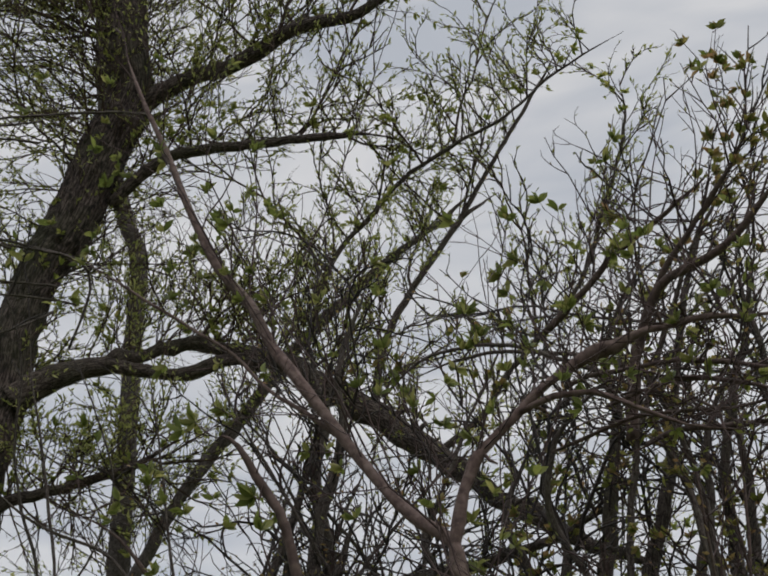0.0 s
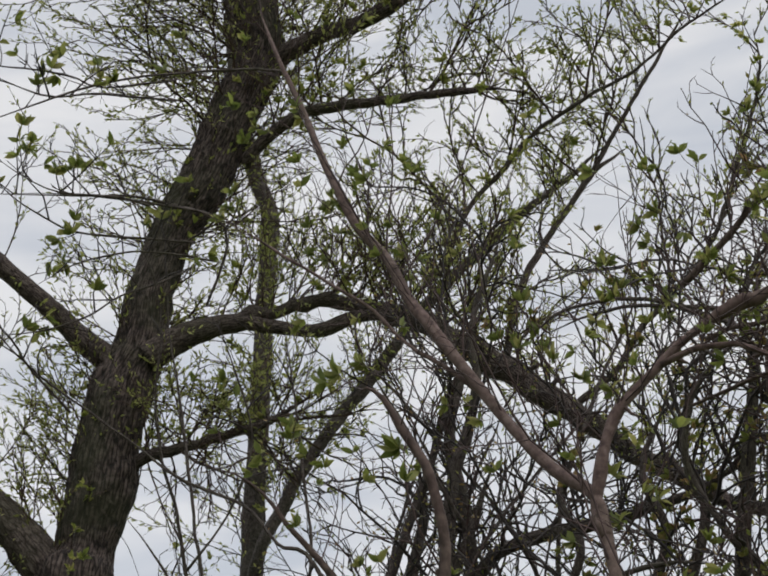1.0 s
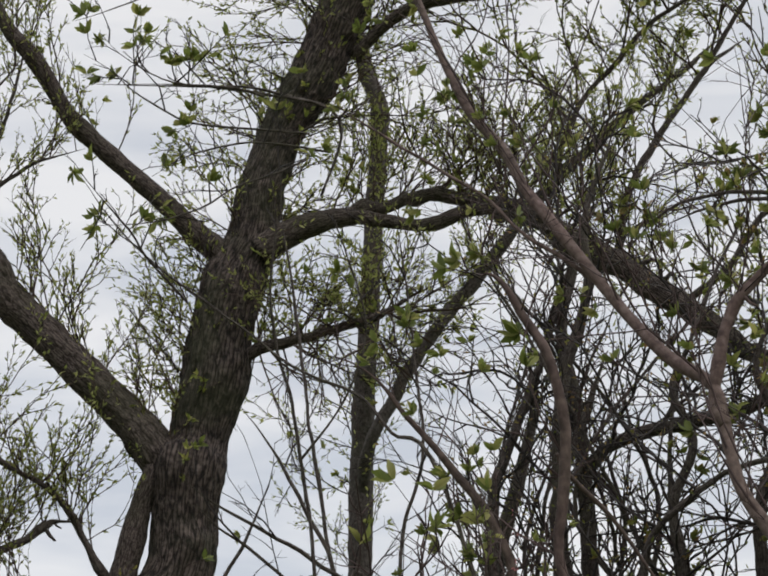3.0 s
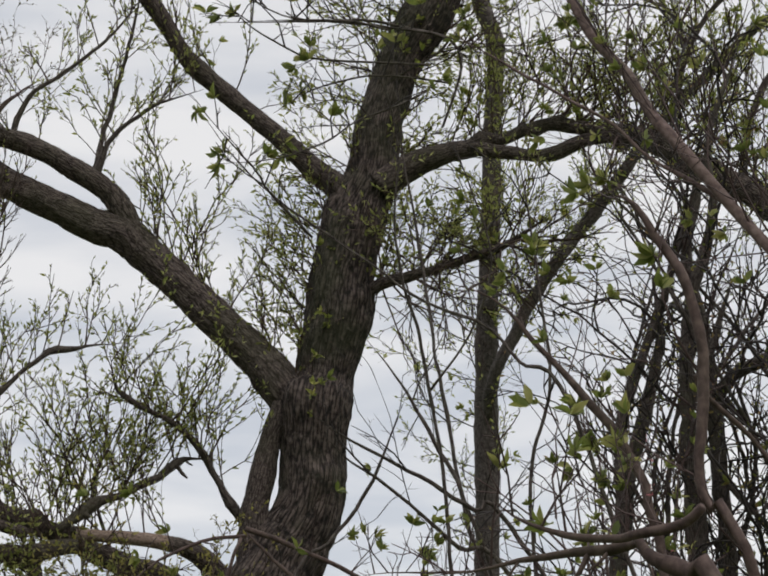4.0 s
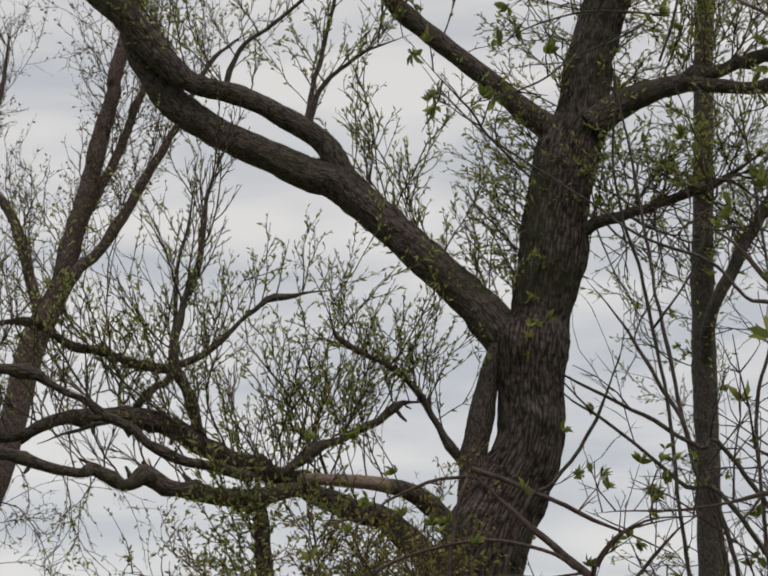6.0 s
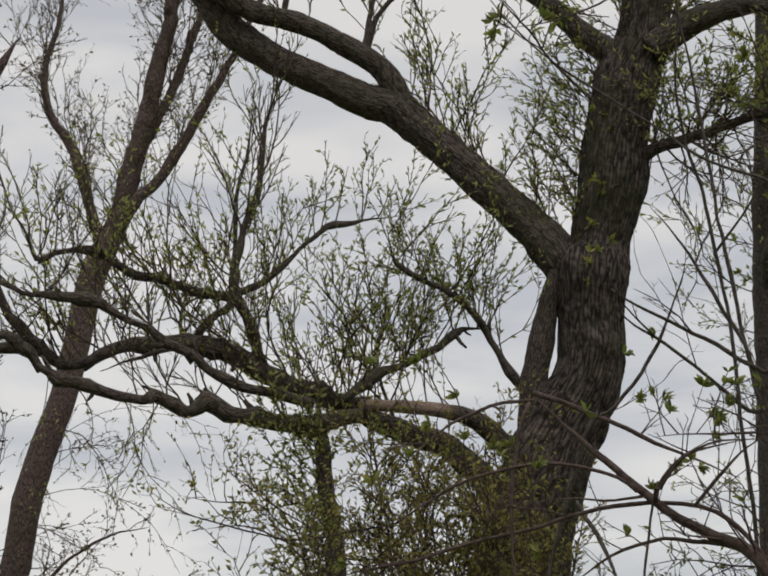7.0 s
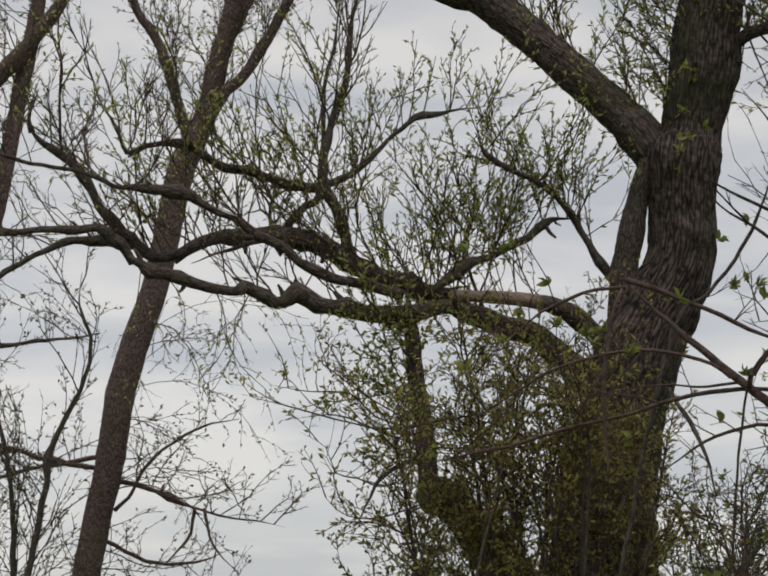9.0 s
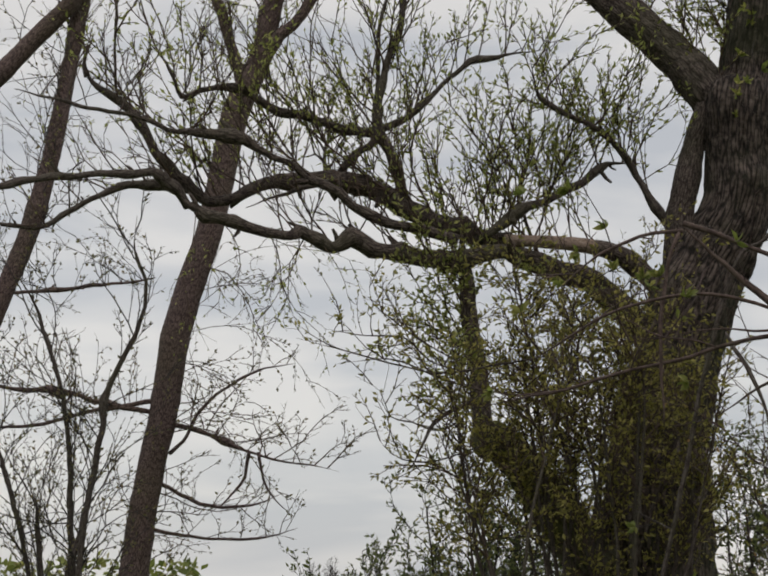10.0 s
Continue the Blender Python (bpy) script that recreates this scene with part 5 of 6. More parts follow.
thicket_stem_r = limb(thicket, "stem", [(4.40, 6.15, -0.15, 0.025), (4.39, 6.18, 0.45, 0.021), (4.34, 6.26, 2.07, 0.018), (4.29, 6.34, 3.76, 0.017), (4.24, 6.44, 4.29, 0.016), (4.15, 6.55, 4.64, 0.014), (4.05, 6.66, 4.80, 0.013), (3.92, 6.79, 4.90, 0.012), (3.73, 6.95, 5.03, 0.011), (3.53, 7.10, 5.07, 0.010), (3.36, 7.23, 5.03, 0.008), (3.16, 7.37, 4.85, 0.005)], sides=8)
thicket_stem_s = limb(thicket, "stem", [(4.44, 6.24, -0.15, 0.022), (4.43, 6.27, 0.45, 0.018), (4.41, 6.33, 2.08, 0.016), (4.38, 6.41, 3.78, 0.015), (4.34, 6.50, 4.41, 0.014), (4.26, 6.61, 4.77, 0.013), (4.11, 6.77, 4.92, 0.012), (3.95, 6.92, 4.99, 0.011), (3.77, 7.08, 5.06, 0.010), (3.57, 7.24, 5.06, 0.009), (3.34, 7.40, 4.99, 0.005)], sides=8)
thicket_stem_t = limb(thicket, "stem", [(4.00, 6.79, -0.15, 0.028), (4.00, 6.76, 0.43, 0.023), (4.01, 6.70, 1.97, 0.020), (4.03, 6.62, 3.59, 0.019), (4.04, 6.54, 4.08, 0.018), (4.12, 6.43, 4.51, 0.017), (4.21, 6.30, 4.86, 0.015), (4.32, 6.16, 5.20, 0.010), (4.42, 6.02, 5.52, 0.006)], sides=8)
thicket_bough_a = limb(thicket, "branch", [(3.56, 5.62, 4.04, 0.0292), (3.59, 5.55, 4.35, 0.0256), (3.63, 5.46, 4.53, 0.0237), (3.65, 5.39, 4.62, 0.0217), (3.73, 5.29, 4.66, 0.0196), (3.82, 5.17, 4.69, 0.0175), (3.90, 5.05, 4.79, 0.0155), (3.94, 4.96, 4.86, 0.0135), (4.04, 4.82, 4.99, 0.0086)], skin=BARK_YOUNG)
thicket_bough_b = limb(thicket, "branch", [(3.69, 5.55, 4.57, 0.0160), (3.72, 5.46, 4.71, 0.0150), (3.79, 5.34, 4.84, 0.0130), (3.86, 5.22, 4.97, 0.0120), (3.93, 5.10, 5.11, 0.0089), (3.97, 5.00, 5.22, 0.0059)], skin=BARK_YOUNG)
thicket_bough_c = limb(thicket, "branch", [(2.98, 5.03, 3.99, 0.0079), (3.04, 4.86, 3.98, 0.0094), (3.13, 4.67, 3.94, 0.0092), (3.20, 4.48, 3.88, 0.0089), (3.31, 4.26, 3.78, 0.0086), (3.37, 4.07, 3.68, 0.0061)], skin=BARK_YOUNG)
thicket_bough_d = limb(thicket, "branch", [(3.05, 4.88, 3.86, 0.0068), (3.10, 4.74, 3.86, 0.0075), (3.19, 4.56, 3.85, 0.0082), (3.26, 4.39, 3.78, 0.0080), (3.29, 4.25, 3.70, 0.0078), (3.35, 4.08, 3.57, 0.0053)], skin=BARK_YOUNG)
thicket_bough_e = limb(thicket, "branch", [(3.31, 5.08, 3.81, 0.0088), (3.33, 4.91, 3.80, 0.0112), (3.37, 4.74, 3.76, 0.0110), (3.46, 4.53, 3.70, 0.0123), (3.53, 4.33, 3.64, 0.0080)], skin=BARK_YOUNG)
thicket_bough_f = limb(thicket, "branch", [(3.16, 4.46, 3.73, 0.0048), (3.18, 4.39, 3.67, 0.0055), (3.16, 4.34, 3.58, 0.0054), (3.17, 4.27, 3.49, 0.0053), (3.20, 4.20, 3.43, 0.0045)], skin=BARK_YOUNG)
thicket_bough_g = limb(thicket, "branch", [(2.96, 5.15, 3.78, 0.0061), (3.04, 5.02, 3.80, 0.0078), (3.15, 4.86, 3.82, 0.0077), (3.25, 4.70, 3.79, 0.0075), (3.34, 4.54, 3.75, 0.0074), (3.39, 4.41, 3.73, 0.0072), (3.46, 4.26, 3.70, 0.0047)], skin=BARK_YOUNG)
thicket_bough_h = limb(thicket, "branch", [(3.49, 6.12, 4.72, 0.0149), (3.54, 6.01, 4.77, 0.0159), (3.63, 5.89, 4.86, 0.0147), (3.68, 5.78, 4.93, 0.0136), (3.78, 5.64, 5.01, 0.0124), (3.88, 5.50, 5.09, 0.0113), (3.98, 5.35, 5.18, 0.0071)], skin=BARK_YOUNG)
back_rng = random.Random(71)
back_stems = []
for k in range(9):
    foot = Vector((2.93, 8.92, 0)).lerp(Vector((3.71, 7.78, 0)), (k + back_rng.random()) / 9)
    top = back_rng.uniform(4.3, 5.6)
    sway = [Vector((back_rng.gauss(0, 0.12), back_rng.gauss(0, 0.1), 0)) for _ in range(4)]
    back_stems.append(limb(thicket, "stem", [(foot.x, foot.y, -0.15, 0.026)] + [(foot.x + s.x * (i + 1), foot.y + s.y, top * (i + 1) / 4, 0.022 - 0.005 * i) for i, s in enumerate(sway)]))

# ---- twigs and leaves ----
NARROW = (22, 0.044, 0.36, 0.5, 0)
BUDS = (6, 0.033, 0.36, 0.4, 0)
STRAIGHT = (0.28, 0.65)
TINY = (11, 0.034, 0.55, 0.8, 0)
CLUMPS = (1.7, 0.052, 0.44, 0.9, 13)
TIPS = (1.5, 0.064, 0.42, 0.9, 11)
SPARSE_CLUMPS = (0.75, 0.05, 0.44, 0.9, 13)
TUFTS = (6, 0.054, 0.42, 0.9, 13)
RUSTY_TUFTS = (5, 0.05, 0.5, 0.9, 12)
THIN_LEAF = (6, 0.032, 0.42, 0.8, 0)
BUSHY = (28, 0.044, 0.46, 0.9, 0)
UP_LEFT, UP_RIGHT = (-0.45, 0, 0.9), (0.5, 0, 0.8)
UP, LEFT, RIGHT, FRONT_LEFT = (0, 0, 1), (-0.9, 0.2, 0.35), (0.8, 0.25, 0.5), (-0.6, -0.4, 0.5)


def dress(tree, twig_mat, leaf_mat, seed, rows, twig_label="", leaf_label=""):
    """All shoots of one tree. Rows: line, count, length, radius, start, end, lean, scatter, leaf, forks, wander, up."""
    rng = random.Random(seed)
    tw, lf = Geo(), LeafList() if leaf_mat is LEAF_BROAD else Geo()
    for line, count, length, radius, start, end, lean, scatter, leaf, forks, wander, up in rows:
        count = round(count * 0.88) if leaf is NARROW else count
        shoots(tw, lf, line, count, length, radius * (0.85 if leaf is NARROW else 0.95), rng, start=start, end=end, lean=lean, scatter=scatter, leaf=leaf, forks=forks, wander=wander, up=up, spread=STRAIGHT if leaf in (NARROW, BUDS) else (0.45, 0.9))
    part("crown", tw, twig_mat, tree, twig_label, "stuff")
    if leaf_mat is LEAF_BROAD:
        lf.emit(tree, leaf_label)
    elif lf.v:
        part("foliage", lf, leaf_mat, tree, leaf_label, "stuff")


dress(willow, TWIG_OLIVE, LEAF_WILLOW, 11, [
    (willow_limb_m, 40, 1.1, 0.0075, 0.22, 0.75, UP, 0.4, NARROW, 6, 0.16, 0.18),
    (willow_limb_m, 22, 0.5, 0.006, 0.6, 1.0, UP, 0.6, BUDS, 5, 0.2, 0.15),
    (willow_limb_na, 20, 0.7, 0.0065, 0.0, 0.7, UP, 0.45, BUDS, 6, 0.16, 0.18),
    (willow_limb_na, 9, 0.8, 0.004, 0.5, 0.95, (0.25, 0, -0.8), 0.4, (12, 0.03, 0.5, 0.8, 0), 5, 0.18, -0.15),
    (willow_limb_o, 14, 0.5, 0.0055, 0.0, 1.0, UP, 0.7, BUDS, 4, 0.2, 0.1),
    (willow_limb_p, 14, 0.7, 0.0065, 0.1, 1.0, UP, 0.5, BUDS, 5, 0.13, 0.15),
    (willow_limb_q, 16, 0.8, 0.0065, 0.05, 1.0, UP, 0.5, BUDS, 6, 0.13, 0.15),
    (willow_limb_r, 18, 0.6, 0.0065, 0.2, 1.0, UP, 0.6, BUDS, 5, 0.13, 0.15),
    (willow_limb_v, 16, 0.5, 0.006, 0.1, 1.0, UP, 0.4, NARROW, 4, 0.12, 0.15),
    (willow_limb_w, 12, 0.5, 0.006, 0.1, 1.0, UP, 0.5, NARROW, 4, 0.12, 0.15),
    (willow_limb_x, 16, 0.5, 0.006, 0.1, 1.0, UP, 0.6, NARROW, 4, 0.15, 0.12),
    (willow_limb_y, 18, 0.5, 0.006, 0.1, 1.0, UP, 0.6, NARROW, 4, 0.15, 0.12),
    (willow_limb_z, 18, 0.5, 0.006, 0.1, 1.0, UP, 0.6, NARROW, 4, 0.15, 0.12),
    (willow_limb_s, 14, 0.4, 0.0055, 0.1, 1.0, UP, 0.8, BUDS, 3, 0.2, 0.1),
    (willow_limb_t, 28, 0.75, 0.0065, 0.0, 0.95, UP, 0.4, NARROW, 6, 0.16, 0.18),
    (willow_limb_nb, 7, 0.9, 0.0065, 0.0, 1.0, UP, 0.35, NARROW, 6, 0.16, 0.18),
    (willow_limb_u, 26, 0.6, 0.0065, 0.15, 1.0, UP, 0.6, NARROW, 5, 0.2, 0.1),
    (willow_limb_a, 24, 0.9, 0.0075, 0.05, 0.35, UP, 0.4, NARROW, 6, 0.16, 0.15),
    (willow_limb_b, 44, 0.9, 0.0075, 0.25, 1.0, UP, 0.5, NARROW, 6, 0.16, 0.15),
    (willow_limb_c, 26, 0.8, 0.0065, 0.3, 1.0, UP, 0.6, NARROW, 5, 0.13, 0.15),
    (willow_trunk, 40, 0.65, 0.007, 0.42, 0.56, (-0.9, 0.25, 0.5), 0.35, NARROW, 6, 0.18, 0.14),
    (willow_trunk, 20, 1.3, 0.0075, 0.8, 1.0, LEFT, 0.5, NARROW, 7, 0.16, 0.06),
    (willow_limb_d, 14, 0.6, 0.006, 0.2, 0.75, (0.1, -0.1, -0.6), 0.6, NARROW, 5, 0.2, 0.05),
    (willow_trunk, 14, 0.8, 0.006, 0.55, 0.75, (0.7, -0.2, -0.2), 0.5, NARROW, 6, 0.2, 0.05),
    (willow_trunk, 26, 0.9, 0.0078, 0.58, 0.74, LEFT, 0.5, NARROW, 6, 0.16, 0.06),
    (willow_limb_h, 26, 0.7, 0.0085, 0.1, 0.9, (0.1, -0.2, -0.7), 0.9, BUDS, 5, 0.22, -0.02),
    (willow_limb_h, 22, 0.6, 0.0075, 0.1, 0.9, UP, 0.9, NARROW, 5, 0.2, 0.05),
    (willow_trunk, 46, 1.2, 0.0095, 0.72, 1.0, LEFT, 0.7, BUDS, 6, 0.2, 0.05),
    (willow_trunk, 34, 1.0, 0.0095, 0.6, 0.95, RIGHT, 0.7, BUDS, 6, 0.2, 0.05),
    (willow_trunk, 84, 1.5, 0.008, 0.78, 1.0, LEFT, 0.6, NARROW, 8, 0.18, 0.02),
    (willow_trunk, 46, 1.5, 0.0075, 0.7, 1.0, LEFT, 0.45, NARROW, 8, 0.16, 0.06),
    (willow_trunk, 24, 1.1, 0.0075, 0.55, 0.85, RIGHT, 0.6, NARROW, 7, 0.18, 0.06),
    (willow_trunk, 32, 1.0, 0.0075, 0.45, 0.95, RIGHT, 0.5, NARROW, 7, 0.18, 0.10),
    (willow_limb_d, 10, 1.1, 0.013, 0.2, 0.6, UP, 0.7, NARROW, 7, 0.16, 0.06),
    (willow_limb_f, 9, 1.5, 0.014, 0.2, 0.95, UP, 0.7, NARROW, 7, 0.16, 0.06),
    (willow_limb_g, 6, 1.5, 0.014, 0.2, 0.95, UP, 0.7, NARROW, 7, 0.16, 0.06),
    (willow_limb_i, 5, 1.0, 0.012, 0.1, 0.6, UP_LEFT, 0.5, NARROW, 7, 0.16, 0.06),
    (willow_limb_k, 6, 1.0, 0.012, 0.1, 0.7, UP_RIGHT, 0.5, NARROW, 7, 0.16, 0.06),
    (willow_limb_l, 7, 1.2, 0.012, 0.1, 0.7, UP_LEFT, 0.5, NARROW, 7, 0.16, 0.06),
    (willow_limb_m, 6, 1.5, 0.014, 0.2, 0.95, UP, 0.7, NARROW, 7, 0.16, 0.06),
    (willow_trunk, 10, 1.6, 0.012, 0.68, 0.95, LEFT, 0.5, NARROW, 7, 0.16, 0.05),
    (willow_limb_d, 40, 0.9, 0.008, 0.1, 0.5, UP, 0.6, NARROW, 6, 0.16, 0.1),
    (willow_limb_d, 46, 0.8, 0.0078, 0.12, 1.0, UP, 0.5, NARROW, 7, 0.2, 0.12),
    (willow_limb_f, 46, 1.1, 0.0075, 0.15, 1.0, UP, 0.8, NARROW, 7, 0.2, 0.08),
    (willow_limb_g, 32, 0.9, 0.0075, 0.1, 1.0, UP, 0.8, NARROW, 7, 0.2, 0.08),
    (willow_limb_h, 30, 0.7, 0.0065, 0.1, 1.0, UP, 0.7, NARROW, 6, 0.2, 0.1),
    (willow_limb_i, 30, 0.6, 0.007, 0.05, 0.9, UP_LEFT, 0.55, NARROW, 7, 0.2, 0.1),
    (willow_limb_k, 26, 0.6, 0.007, 0.05, 1.0, UP_RIGHT, 0.55, NARROW, 7, 0.2, 0.1),
    (willow_limb_l, 36, 0.65, 0.007, 0.05, 0.95, UP_LEFT, 0.55, NARROW, 7, 0.2, 0.1),
    (willow_shoot, 26, 0.6, 0.006, 0.0, 0.8, FRONT_LEFT, 0.7, BUSHY, 6, 0.22, 0.1),
    (willow_stub, 9, 0.7, 0.006, 0.15, 0.8, (0.1, 0.5, 0.8), 0.4, BUSHY, 5, 0.22, 0.1),
    (willow_limb_m, 14, 0.6, 0.0065, 0.02, 0.3, (-0.2, -0.4, -0.5), 0.6, BUSHY, 6, 0.22, 0.1),
], "fine olive-brown shoots", "small narrow yellow-green leaves")

dress(slim_tree, TWIG_DARK, LEAF_WILLOW, 12, [
    (slim_trunk, 40, 0.9, 0.0068, 0.4, 1.0, RIGHT, 0.7, NARROW, 6, 0.18, 0.1),
    (slim_trunk, 30, 0.9, 0.006, 0.25, 1.0, LEFT, 0.6, NARROW, 6, 0.18, 0.1),
    (slim_limb_a, 60, 0.7, 0.006, 0.15, 0.9, UP, 0.7, NARROW, 7, 0.18, 0.1),
], "thin grey-brown twigs", "small narrow green leaves")

dress(leaning_tree, TWIG_OLIVE, LEAF_FAR, 13, [
    (lean_trunk, 40, 1.0, 0.006, 0.5, 1.0, UP, 0.55, TINY, 6, 0.14, 0.16),
    (lean_limb_a, 36, 0.9, 0.005, 0.1, 1.0, UP, 0.5, TINY, 6, 0.14, 0.16),
    (lean_limb_b, 34, 0.9, 0.005, 0.1, 1.0, UP, 0.5, TINY, 6, 0.14, 0.16),
    (lean_limb_c, 30, 0.9, 0.005, 0.1, 1.0, UP, 0.5, TINY, 6, 0.14, 0.16),
    (lean_limb_d, 16, 0.6, 0.006, 0.1, 1.0, UP, 0.8, TINY, 4, 0.2, 0.0),
    (lean_limb_e, 18, 0.6, 0.006, 0.1, 1.0, UP, 0.9, TINY, 4, 0.2, 0.0),
    (lean_limb_f, 16, 0.5, 0.005, 0.1, 1.0, UP, 0.9, TINY, 4, 0.2, 0.0),
    (lean_limb_g, 10, 0.35, 0.004, 0.2, 1.0, UP, 0.9, TINY, 3, 0.2, 0.0),
    (lean_limb_j, 10, 0.35, 0.004, 0.2, 1.0, UP, 0.9, TINY, 3, 0.2, 0.0),
    (lean_limb_k, 10, 0.35, 0.004, 0.2, 1.0, UP, 0.9, TINY, 3, 0.2, 0.0),
    (lean_trunk, 9, 1.2, 0.0055, 0.3, 0.45, (0.8, -0.3, -0.1), 0.4, TINY, 6, 0.16, -0.25),
    (lean_trunk, 13, 0.9, 0.006, 0.16, 0.32, (0.8, -0.3, 0.2), 0.5, TINY, 5, 0.18, 0.0),
], "fine upright brown shoots", "tiny olive and bronze leaves")

dress(edge_tree, TWIG_DARK, LEAF_FAR, 14, [
    (edge_trunk, 40, 0.8, 0.005, 0.35, 1.0, UP, 0.8, TINY, 5, 0.18, 0.1),
    (edge_trunk, 26, 0.7, 0.0065, 0.45, 1.0, (-0.6, 0.2, 0.4), 0.7, BUDS, 4, 0.2, 0.05),
    (edge_limb_a, 40, 0.8, 0.005, 0.1, 1.0, UP, 0.8, TINY, 5, 0.18, 0.1),
    (edge_limb_b, 14, 0.6, 0.004, 0.1, 1.0, UP, 1.0, TINY, 4, 0.2, 0.0),
], "fine dark twigs", "tiny olive leaves")

dress(bare_shrub, TWIG_DARK, LEAF_FAR, 15, [
    (line, 26, 0.75, 0.0055, 0.2, 1.0, UP, 0.7, TINY, 4, 0.18, 0.1) for line in (bare_stem_a, bare_stem_b, bare_stem_c, bare_stem_d, bare_stem_e)
], "fine dark twigs", "tiny olive leaves")

dress(thicket, TWIG_DARK, LEAF_RUSTY, 16, [
    row for line in (thicket_stem_a, thicket_stem_b, thicket_stem_c, thicket_stem_d, thicket_stem_e, thicket_stem_f, thicket_stem_g, thicket_stem_h, thicket_stem_i, thicket_stem_j, thicket_stem_k, thicket_stem_l, thicket_stem_m, thicket_stem_n, thicket_stem_o, thicket_stem_p, thicket_stem_q) for row in (
        (line, 6, 1.3, 0.011, 0.15, 0.9, UP, 1.0, THIN_LEAF, 6, 0.2, 0.05),
        (line, 18, 0.95, 0.0088, 0.12, 1.0, UP, 0.9, THIN_LEAF, 4, 0.22, 0.04))
], "dense tangle of reddish brown twigs", "sparse green and rusty young leaves")

dress(thicket, TWIG_RED, LEAF_RUSTY, 26, [
    (line, 12, 0.45, 0.005, 0.35, 1.0, UP, 0.9, RUSTY_TUFTS, 3, 0.25, 0.05) for line in (thicket_stem_d, thicket_stem_e, thicket_stem_k, thicket_stem_l, thicket_stem_n, thicket_stem_o, thicket_stem_p, thicket_stem_q, thicket_stem_r, thicket_stem_s, thicket_stem_t, thicket_bough_b)
] + [
    (line, 13, 0.5, 0.0045, 0.05, 1.0, (0, 0, 0.1), 0.9, THIN_LEAF, 3, 0.28, -0.04) for line in (thicket_bough_a, thicket_bough_c, thicket_bough_d, thicket_bough_e, thicket_bough_g)
] + [
    (line, 8, 0.7, 0.006, 0.1, 1.0, UP, 0.5, THIN_LEAF, 3, 0.16, 0.1) for line in (thicket_bough_a, thicket_bough_b, thicket_bough_h)
] + [
    (line, 8, 0.6, 0.0075, 0.5, 1.0, UP, 0.6, THIN_LEAF, 4, 0.16, 0.08) for line in back_stems
], "reddish side twigs", "tufts of green and rusty leaves")
dress(willow, TWIG_OLIVE, LEAF_FRESH, 27, [
    (willow_trunk, 20, 0.3, 0.005, 0.38, 0.95, (-0.1, -0.7, 0.4), 0.7, TUFTS, 2, 0.2, 0.1),
    (willow_limb_d, 22, 0.35, 0.005, 0.05, 0.95, (0, -0.4, 0.5), 0.8, TUFTS, 2, 0.2, 0.1),
    (willow_limb_f, 22, 0.4, 0.005, 0.1, 1.0, (0, -0.4, 0.5), 0.8, TUFTS, 2, 0.2, 0.1),
    (willow_limb_g, 14, 0.4, 0.005, 0.1, 1.0, (0, -0.4, 0.5), 0.8, TUFTS, 2, 0.2, 0.1),
    (willow_limb_h, 12, 0.35, 0.005, 0.1, 1.0, (0, -0.4, 0.5), 0.8, TUFTS, 2, 0.2, 0.1),
    (willow_limb_k, 10, 0.35, 0.005, 0.2, 1.0, (0, -0.4, 0.5), 0.8, TUFTS, 2, 0.2, 0.1),
    (willow_limb_l, 14, 0.35, 0.005, 0.2, 0.9, (0, -0.4, 0.5), 0.8, TUFTS, 2, 0.2, 0.1),
    (willow_limb_c, 7, 0.3, 0.005, 0.2, 0.9, (0, -0.4, 0.5), 0.8, TUFTS, 2, 0.2, 0.1),
], "short olive side shoots", "tufts of fresh green leaves")
dress(slim_tree, TWIG_DARK, LEAF_FRESH, 28, [
    (slim_trunk, 14, 0.35, 0.005, 0.3, 0.9, (0.3, -0.3, 0.4), 0.8, TUFTS, 2, 0.2, 0.1),
    (slim_limb_a, 16, 0.35, 0.005, 0.1, 0.9, (0, -0.5, 0.4), 0.8, TUFTS, 2, 0.2, 0.1),
], "short side shoots", "tufts of fresh green leaves")
dress(young_tree, TWIG_RED, LEAF_BROAD, 17, [
    (young_stem, 34, 0.7, 0.0035, 0.3, 1.0, UP, 0.9, SPARSE_CLUMPS, 4, 0.2, 0.08),
    (young_stem, 16, 1.1, 0.004, 0.4, 0.8, UP, 0.35, SPARSE_CLUMPS, 2, 0.08, 0.05),
    (young_limb_a, 30, 0.6, 0.0035, 0.2, 1.0, UP, 0.9, SPARSE_CLUMPS, 4, 0.2, 0.08),
    (young_limb_b, 20, 0.6, 0.0035, 0.2, 1.0, UP, 0.9, SPARSE_CLUMPS, 4, 0.2, 0.08),
    (young_limb_c, 16, 0.5, 0.003, 0.2, 1.0, UP, 0.9, SPARSE_CLUMPS, 4, 0.2, 0.08),
], "thin reddish twigs", "bright green leaf clusters")
dress(hook_tree, TWIG_RED, LEAF_BROAD, 18, [
    (hook_stem, 10, 0.35, 0.003, 0.35, 1.0, UP, 0.9, CLUMPS, 3, 0.2, 0.08),
    (hook_limb_a, 7, 0.3, 0.0035, 0.1, 1.0, UP, 0.9, CLUMPS, 3, 0.2, 0.08),
    (hook_limb_d, 7, 0.3, 0.0035, 0.1, 1.0, UP, 0.9, CLUMPS, 3, 0.2, 0.08),
], "thin reddish twigs", "bright green leaf clusters")
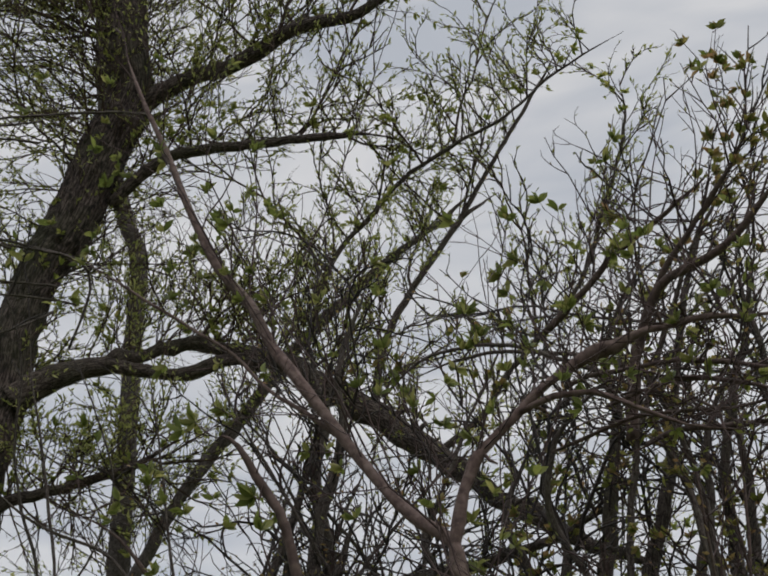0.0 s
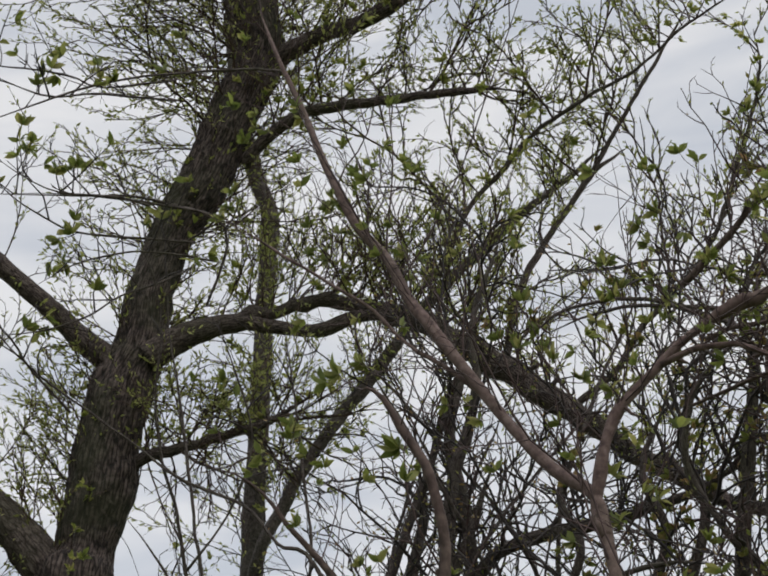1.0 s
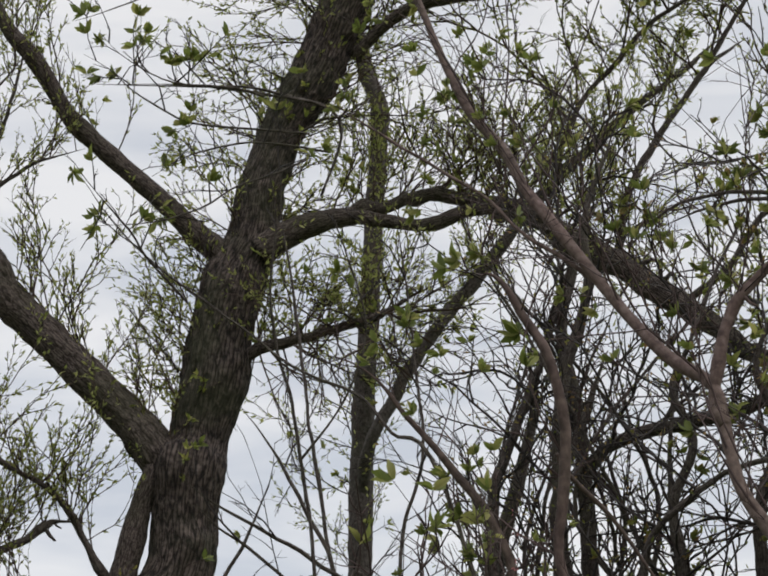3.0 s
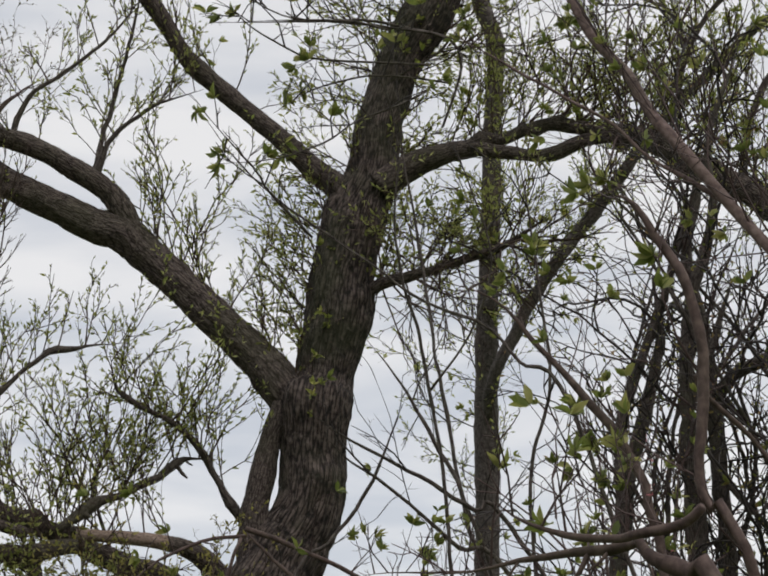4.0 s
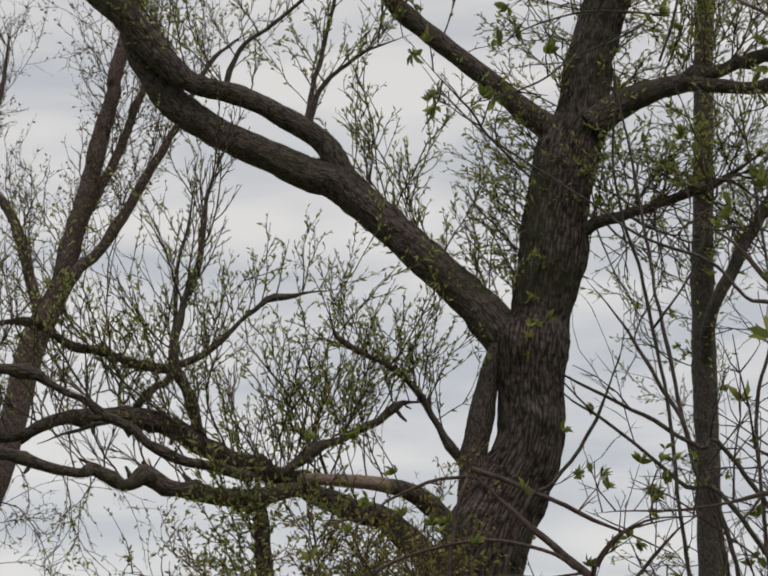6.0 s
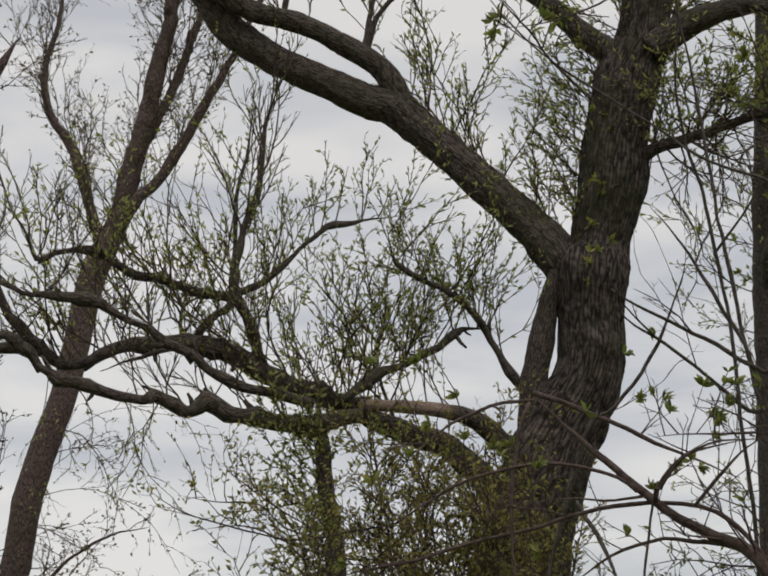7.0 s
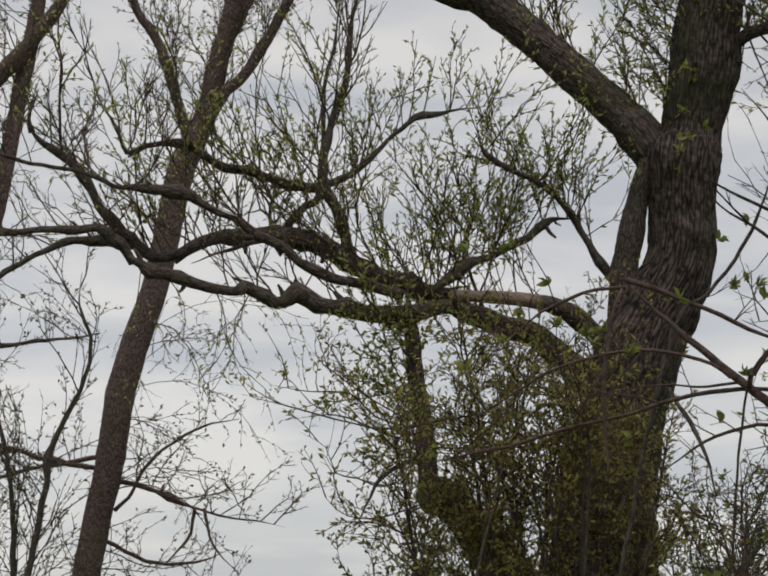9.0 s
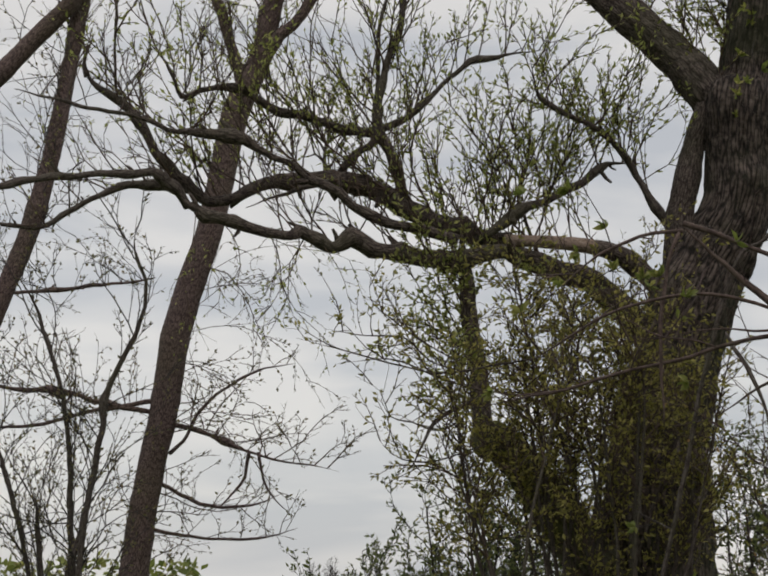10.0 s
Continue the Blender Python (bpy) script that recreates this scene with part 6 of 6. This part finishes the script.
dress(bud_tree, TWIG_RED, LEAF_BROAD, 19, [
    (bud_stem, 22, 0.5, 0.003, 0.3, 1.0, UP, 0.9, CLUMPS, 4, 0.2, 0.08),
], "thin reddish twigs", "bright green leaf clusters")
dress(bud_tree, TWIG_RED, LEAF_BLOSSOM, 23, [
    (bud_stem, 9, 0.25, 0.003, 0.3, 0.8, UP, 0.9, (26, 0.016, 0.7, 0.9, 0), 2, 0.2, 0.08),
], "thin reddish twigs", "small pink blossom buds")
dress(sapling, TWIG_RED, LEAF_BROAD, 20, [
    (line, 5, 0.3, 0.0038, 0.3, 1.0, UP, 0.8, CLUMPS, 2, 0.2, 0.0) for line in (sap_stem, sap_limb_a, sap_limb_b, sap_limb_c, sap_limb_d, sap_limb_f, sap_limb_g, sap_twig_b, sap_twig_c, sap_twig_d, sap_twig_f)
] + [
    (sap_stem, 20, 0.45, 0.0048, 0.52, 0.8, (-0.3, 0, 0.3), 1.1, None, 3, 0.25, 0.0),
], "long thin reddish twigs", "bright green leaf clusters")
dress(pole_shrub, TWIG_DARK, LEAF_BROAD, 21, [
    (line, 8, 0.5, 0.0045, 0.25, 1.0, UP, 0.8, SPARSE_CLUMPS, 3, 0.18, 0.08) for line in (pole_stem_a, pole_stem_b, pole_stem_c, pole_stem_d, pole_stem_e, pole_stem_f)
] + [
    (line, 4, 0.45, 0.0055, 0.2, 1.0, UP, 1.1, None, 2, 0.2, 0.0) for line in (pole_stem_d, pole_stem_e, pole_stem_f)
], "thin dark twigs", "bright green leaf clusters")
FRONT_TWIGS = (front_stem_a, front_stem_b, front_stem_c, front_stem_d, front_stem_f, front_twig_a, front_twig_b, front_twig_c, front_twig_d, front_twig_e, front_twig_f, front_twig_g, front_twig_h)
dress(front_shrub, TWIG_DARK, LEAF_BROAD, 22, [
    (line, 8, 0.25, 0.004, 0.2, 1.0, UP, 0.9, TIPS, 2, 0.2, 0.08) for line in FRONT_TWIGS
], "thin dark twigs", "bright green leaf clusters")

dress(bush_c, TWIG_OLIVE, LEAF_OLIVE, 24, [
    (line, 9, 0.3, 0.0035, 0.2, 1.0, UP, 0.8, (16, 0.04, 0.42, 0.8, 0), 2, 0.2, 0.1) for line in (loose_a, loose_b, loose_c, loose_e, loose_f, loose_g)
], "thin brown side twigs", "sparse olive leaves")


def bush(ob, height, spread, stems, seed, twig_mat, leaf_mat, leaf, per_stem, length, labels, start=0.3):
    """A bush: many stems that fan out from its foot, bare up to a share of their length."""
    rng = random.Random(seed)
    tw, lf = Geo(), LeafList() if leaf_mat is LEAF_BROAD else Geo()
    for k in range(stems):
        a, s = rng.random() * 6.283, rng.random() ** 0.5 * spread
        top = ob.location + Vector((math.cos(a) * s, math.sin(a) * s, height * rng.uniform(0.75, 1.0) * (1 - 0.35 * (s / spread) ** 2)))
        foot = ob.location + Vector((math.cos(a) * s * 0.25, math.sin(a) * s * 0.25, -0.1))
        mid = foot.lerp(top, 0.5) + Vector((rng.gauss(0, 0.1), rng.gauss(0, 0.1), 0.1))
        line = limb(ob, "stem", [(*foot, 0.02), (*mid, 0.012), (*top, 0.004)], 5)
        shoots(tw, lf, line, per_stem, length, 0.0055 if leaf_mat is LEAF_BROAD else 0.0045, rng, start=start, scatter=0.9, leaf=leaf, forks=3 if leaf_mat is LEAF_BROAD else 5, wander=0.22, up=0.06)
    part("crown", tw, twig_mat, ob, labels[0], "stuff")
    if leaf_mat is LEAF_BROAD:
        lf.emit(ob, labels[1])
    else:
        part("foliage", lf, leaf_mat, ob, labels[1], "stuff")


DARK_BUSH = ("thin dark twigs", "small dark green leaves")
bush(bush_a, 2.35, 1.0, 22, 31, TWIG_DARK, LEAF_BUSH, BUSHY, 18, 0.5, DARK_BUSH)
bush(bush_b, 2.9, 0.75, 14, 32, TWIG_DARK, LEAF_BUSH, BUSHY, 18, 0.5, DARK_BUSH)
bush(bush_c, 3.75, 0.92, 24, 33, TWIG_OLIVE, LEAF_OLIVE, (22, 0.04, 0.42, 0.8, 0), 13, 0.5, ("thin brown twigs", "olive young leaves"), 0.68)
bush(bush_d, 3.4, 0.5, 9, 37, TWIG_OLIVE, LEAF_OLIVE, (26, 0.04, 0.44, 0.8, 0), 16, 0.42, ("thin brown twigs", "small olive brown leaves"), 0.74)
bush(bramble, 4.16, 0.62, 25, 36, TWIG_RED, LEAF_RUSTY, (4, 0.035, 0.42, 0.8, 0), 15, 0.5, ("tangled reddish twigs", "sparse rusty green leaves"))
bush(tangle, 2.75, 0.55, 14, 34, TWIG_RED, LEAF_RUSTY, (7, 0.035, 0.46, 0.8, 0), 16, 0.6, ("tangled reddish twigs", "small green and rusty leaves"))
bush(tangle_b, 4.0, 0.6, 18, 35, TWIG_RED, LEAF_BROAD, SPARSE_CLUMPS, 9, 0.6, ("tangled reddish twigs", "bright green leaf clusters"))


# ---- the distance ----
def hedge(ob, width, depth, height, seed):
    """A far hedge: leaf tufts heaped over a rough ridge."""
    rng = random.Random(seed)
    g = Geo()
    for k in range(int(width * 60)):
        x = rng.uniform(-width / 2, width / 2)
        top = height * (0.8 + 0.25 * noise.noise(Vector((x * 0.35, seed, 0)))) 
        z = top * rng.random() ** 0.5
        p = ob.location + Vector((x, rng.uniform(-depth, depth) * (1 - 0.5 * z / top), z))
        w = Vector((rng.gauss(0, 1), rng.gauss(0, 1), rng.gauss(0.3, 0.6)))
        g.leaf(p, w, Vector((rng.gauss(0, 1), rng.gauss(0, 1), 1)), rng.uniform(0.25, 0.5), 0.25)
    part("foliage", g, LEAF_BROAD, ob, "", "stuff")


for k, (x, y, width, height) in enumerate(((-19.0, 58.0, 17.0, 2.9), (-33.0, 66.0, 16.0, 3.2))):
    hedge(thing("hedge", "distant green hedge at the far side of the meadow", "hedge", (x, y, 0), "distant hedges"), width, 0.9, height, 40 + k)
for k, (x, y, height) in enumerate(((-12.2, 105.0, 2.2), (-11.3, 108.0, 2.5), (-10.0, 104.0, 2.0))):
    ob = thing("far_tree", "small bare tree far off on the horizon", "tree", (x, y, 0), "far bare trees")
    BARKS[ob.name] = BARK_DARK
    far_rng = random.Random(60 + k)
    far_line = limb(ob, "trunk", [(x, y, -0.1, 0.12), (x + 0.1, y, height * 0.4, 0.09), (x, y, height * 0.9, 0.03)], 6)
    g = Geo()
    shoots(g, None, far_line, 40, height * 0.4, 0.02, far_rng, start=0.2, scatter=0.8, forks=6, wander=0.15, up=0.1)
    part("crown", g, TWIG_DARK, ob, "", "stuff")
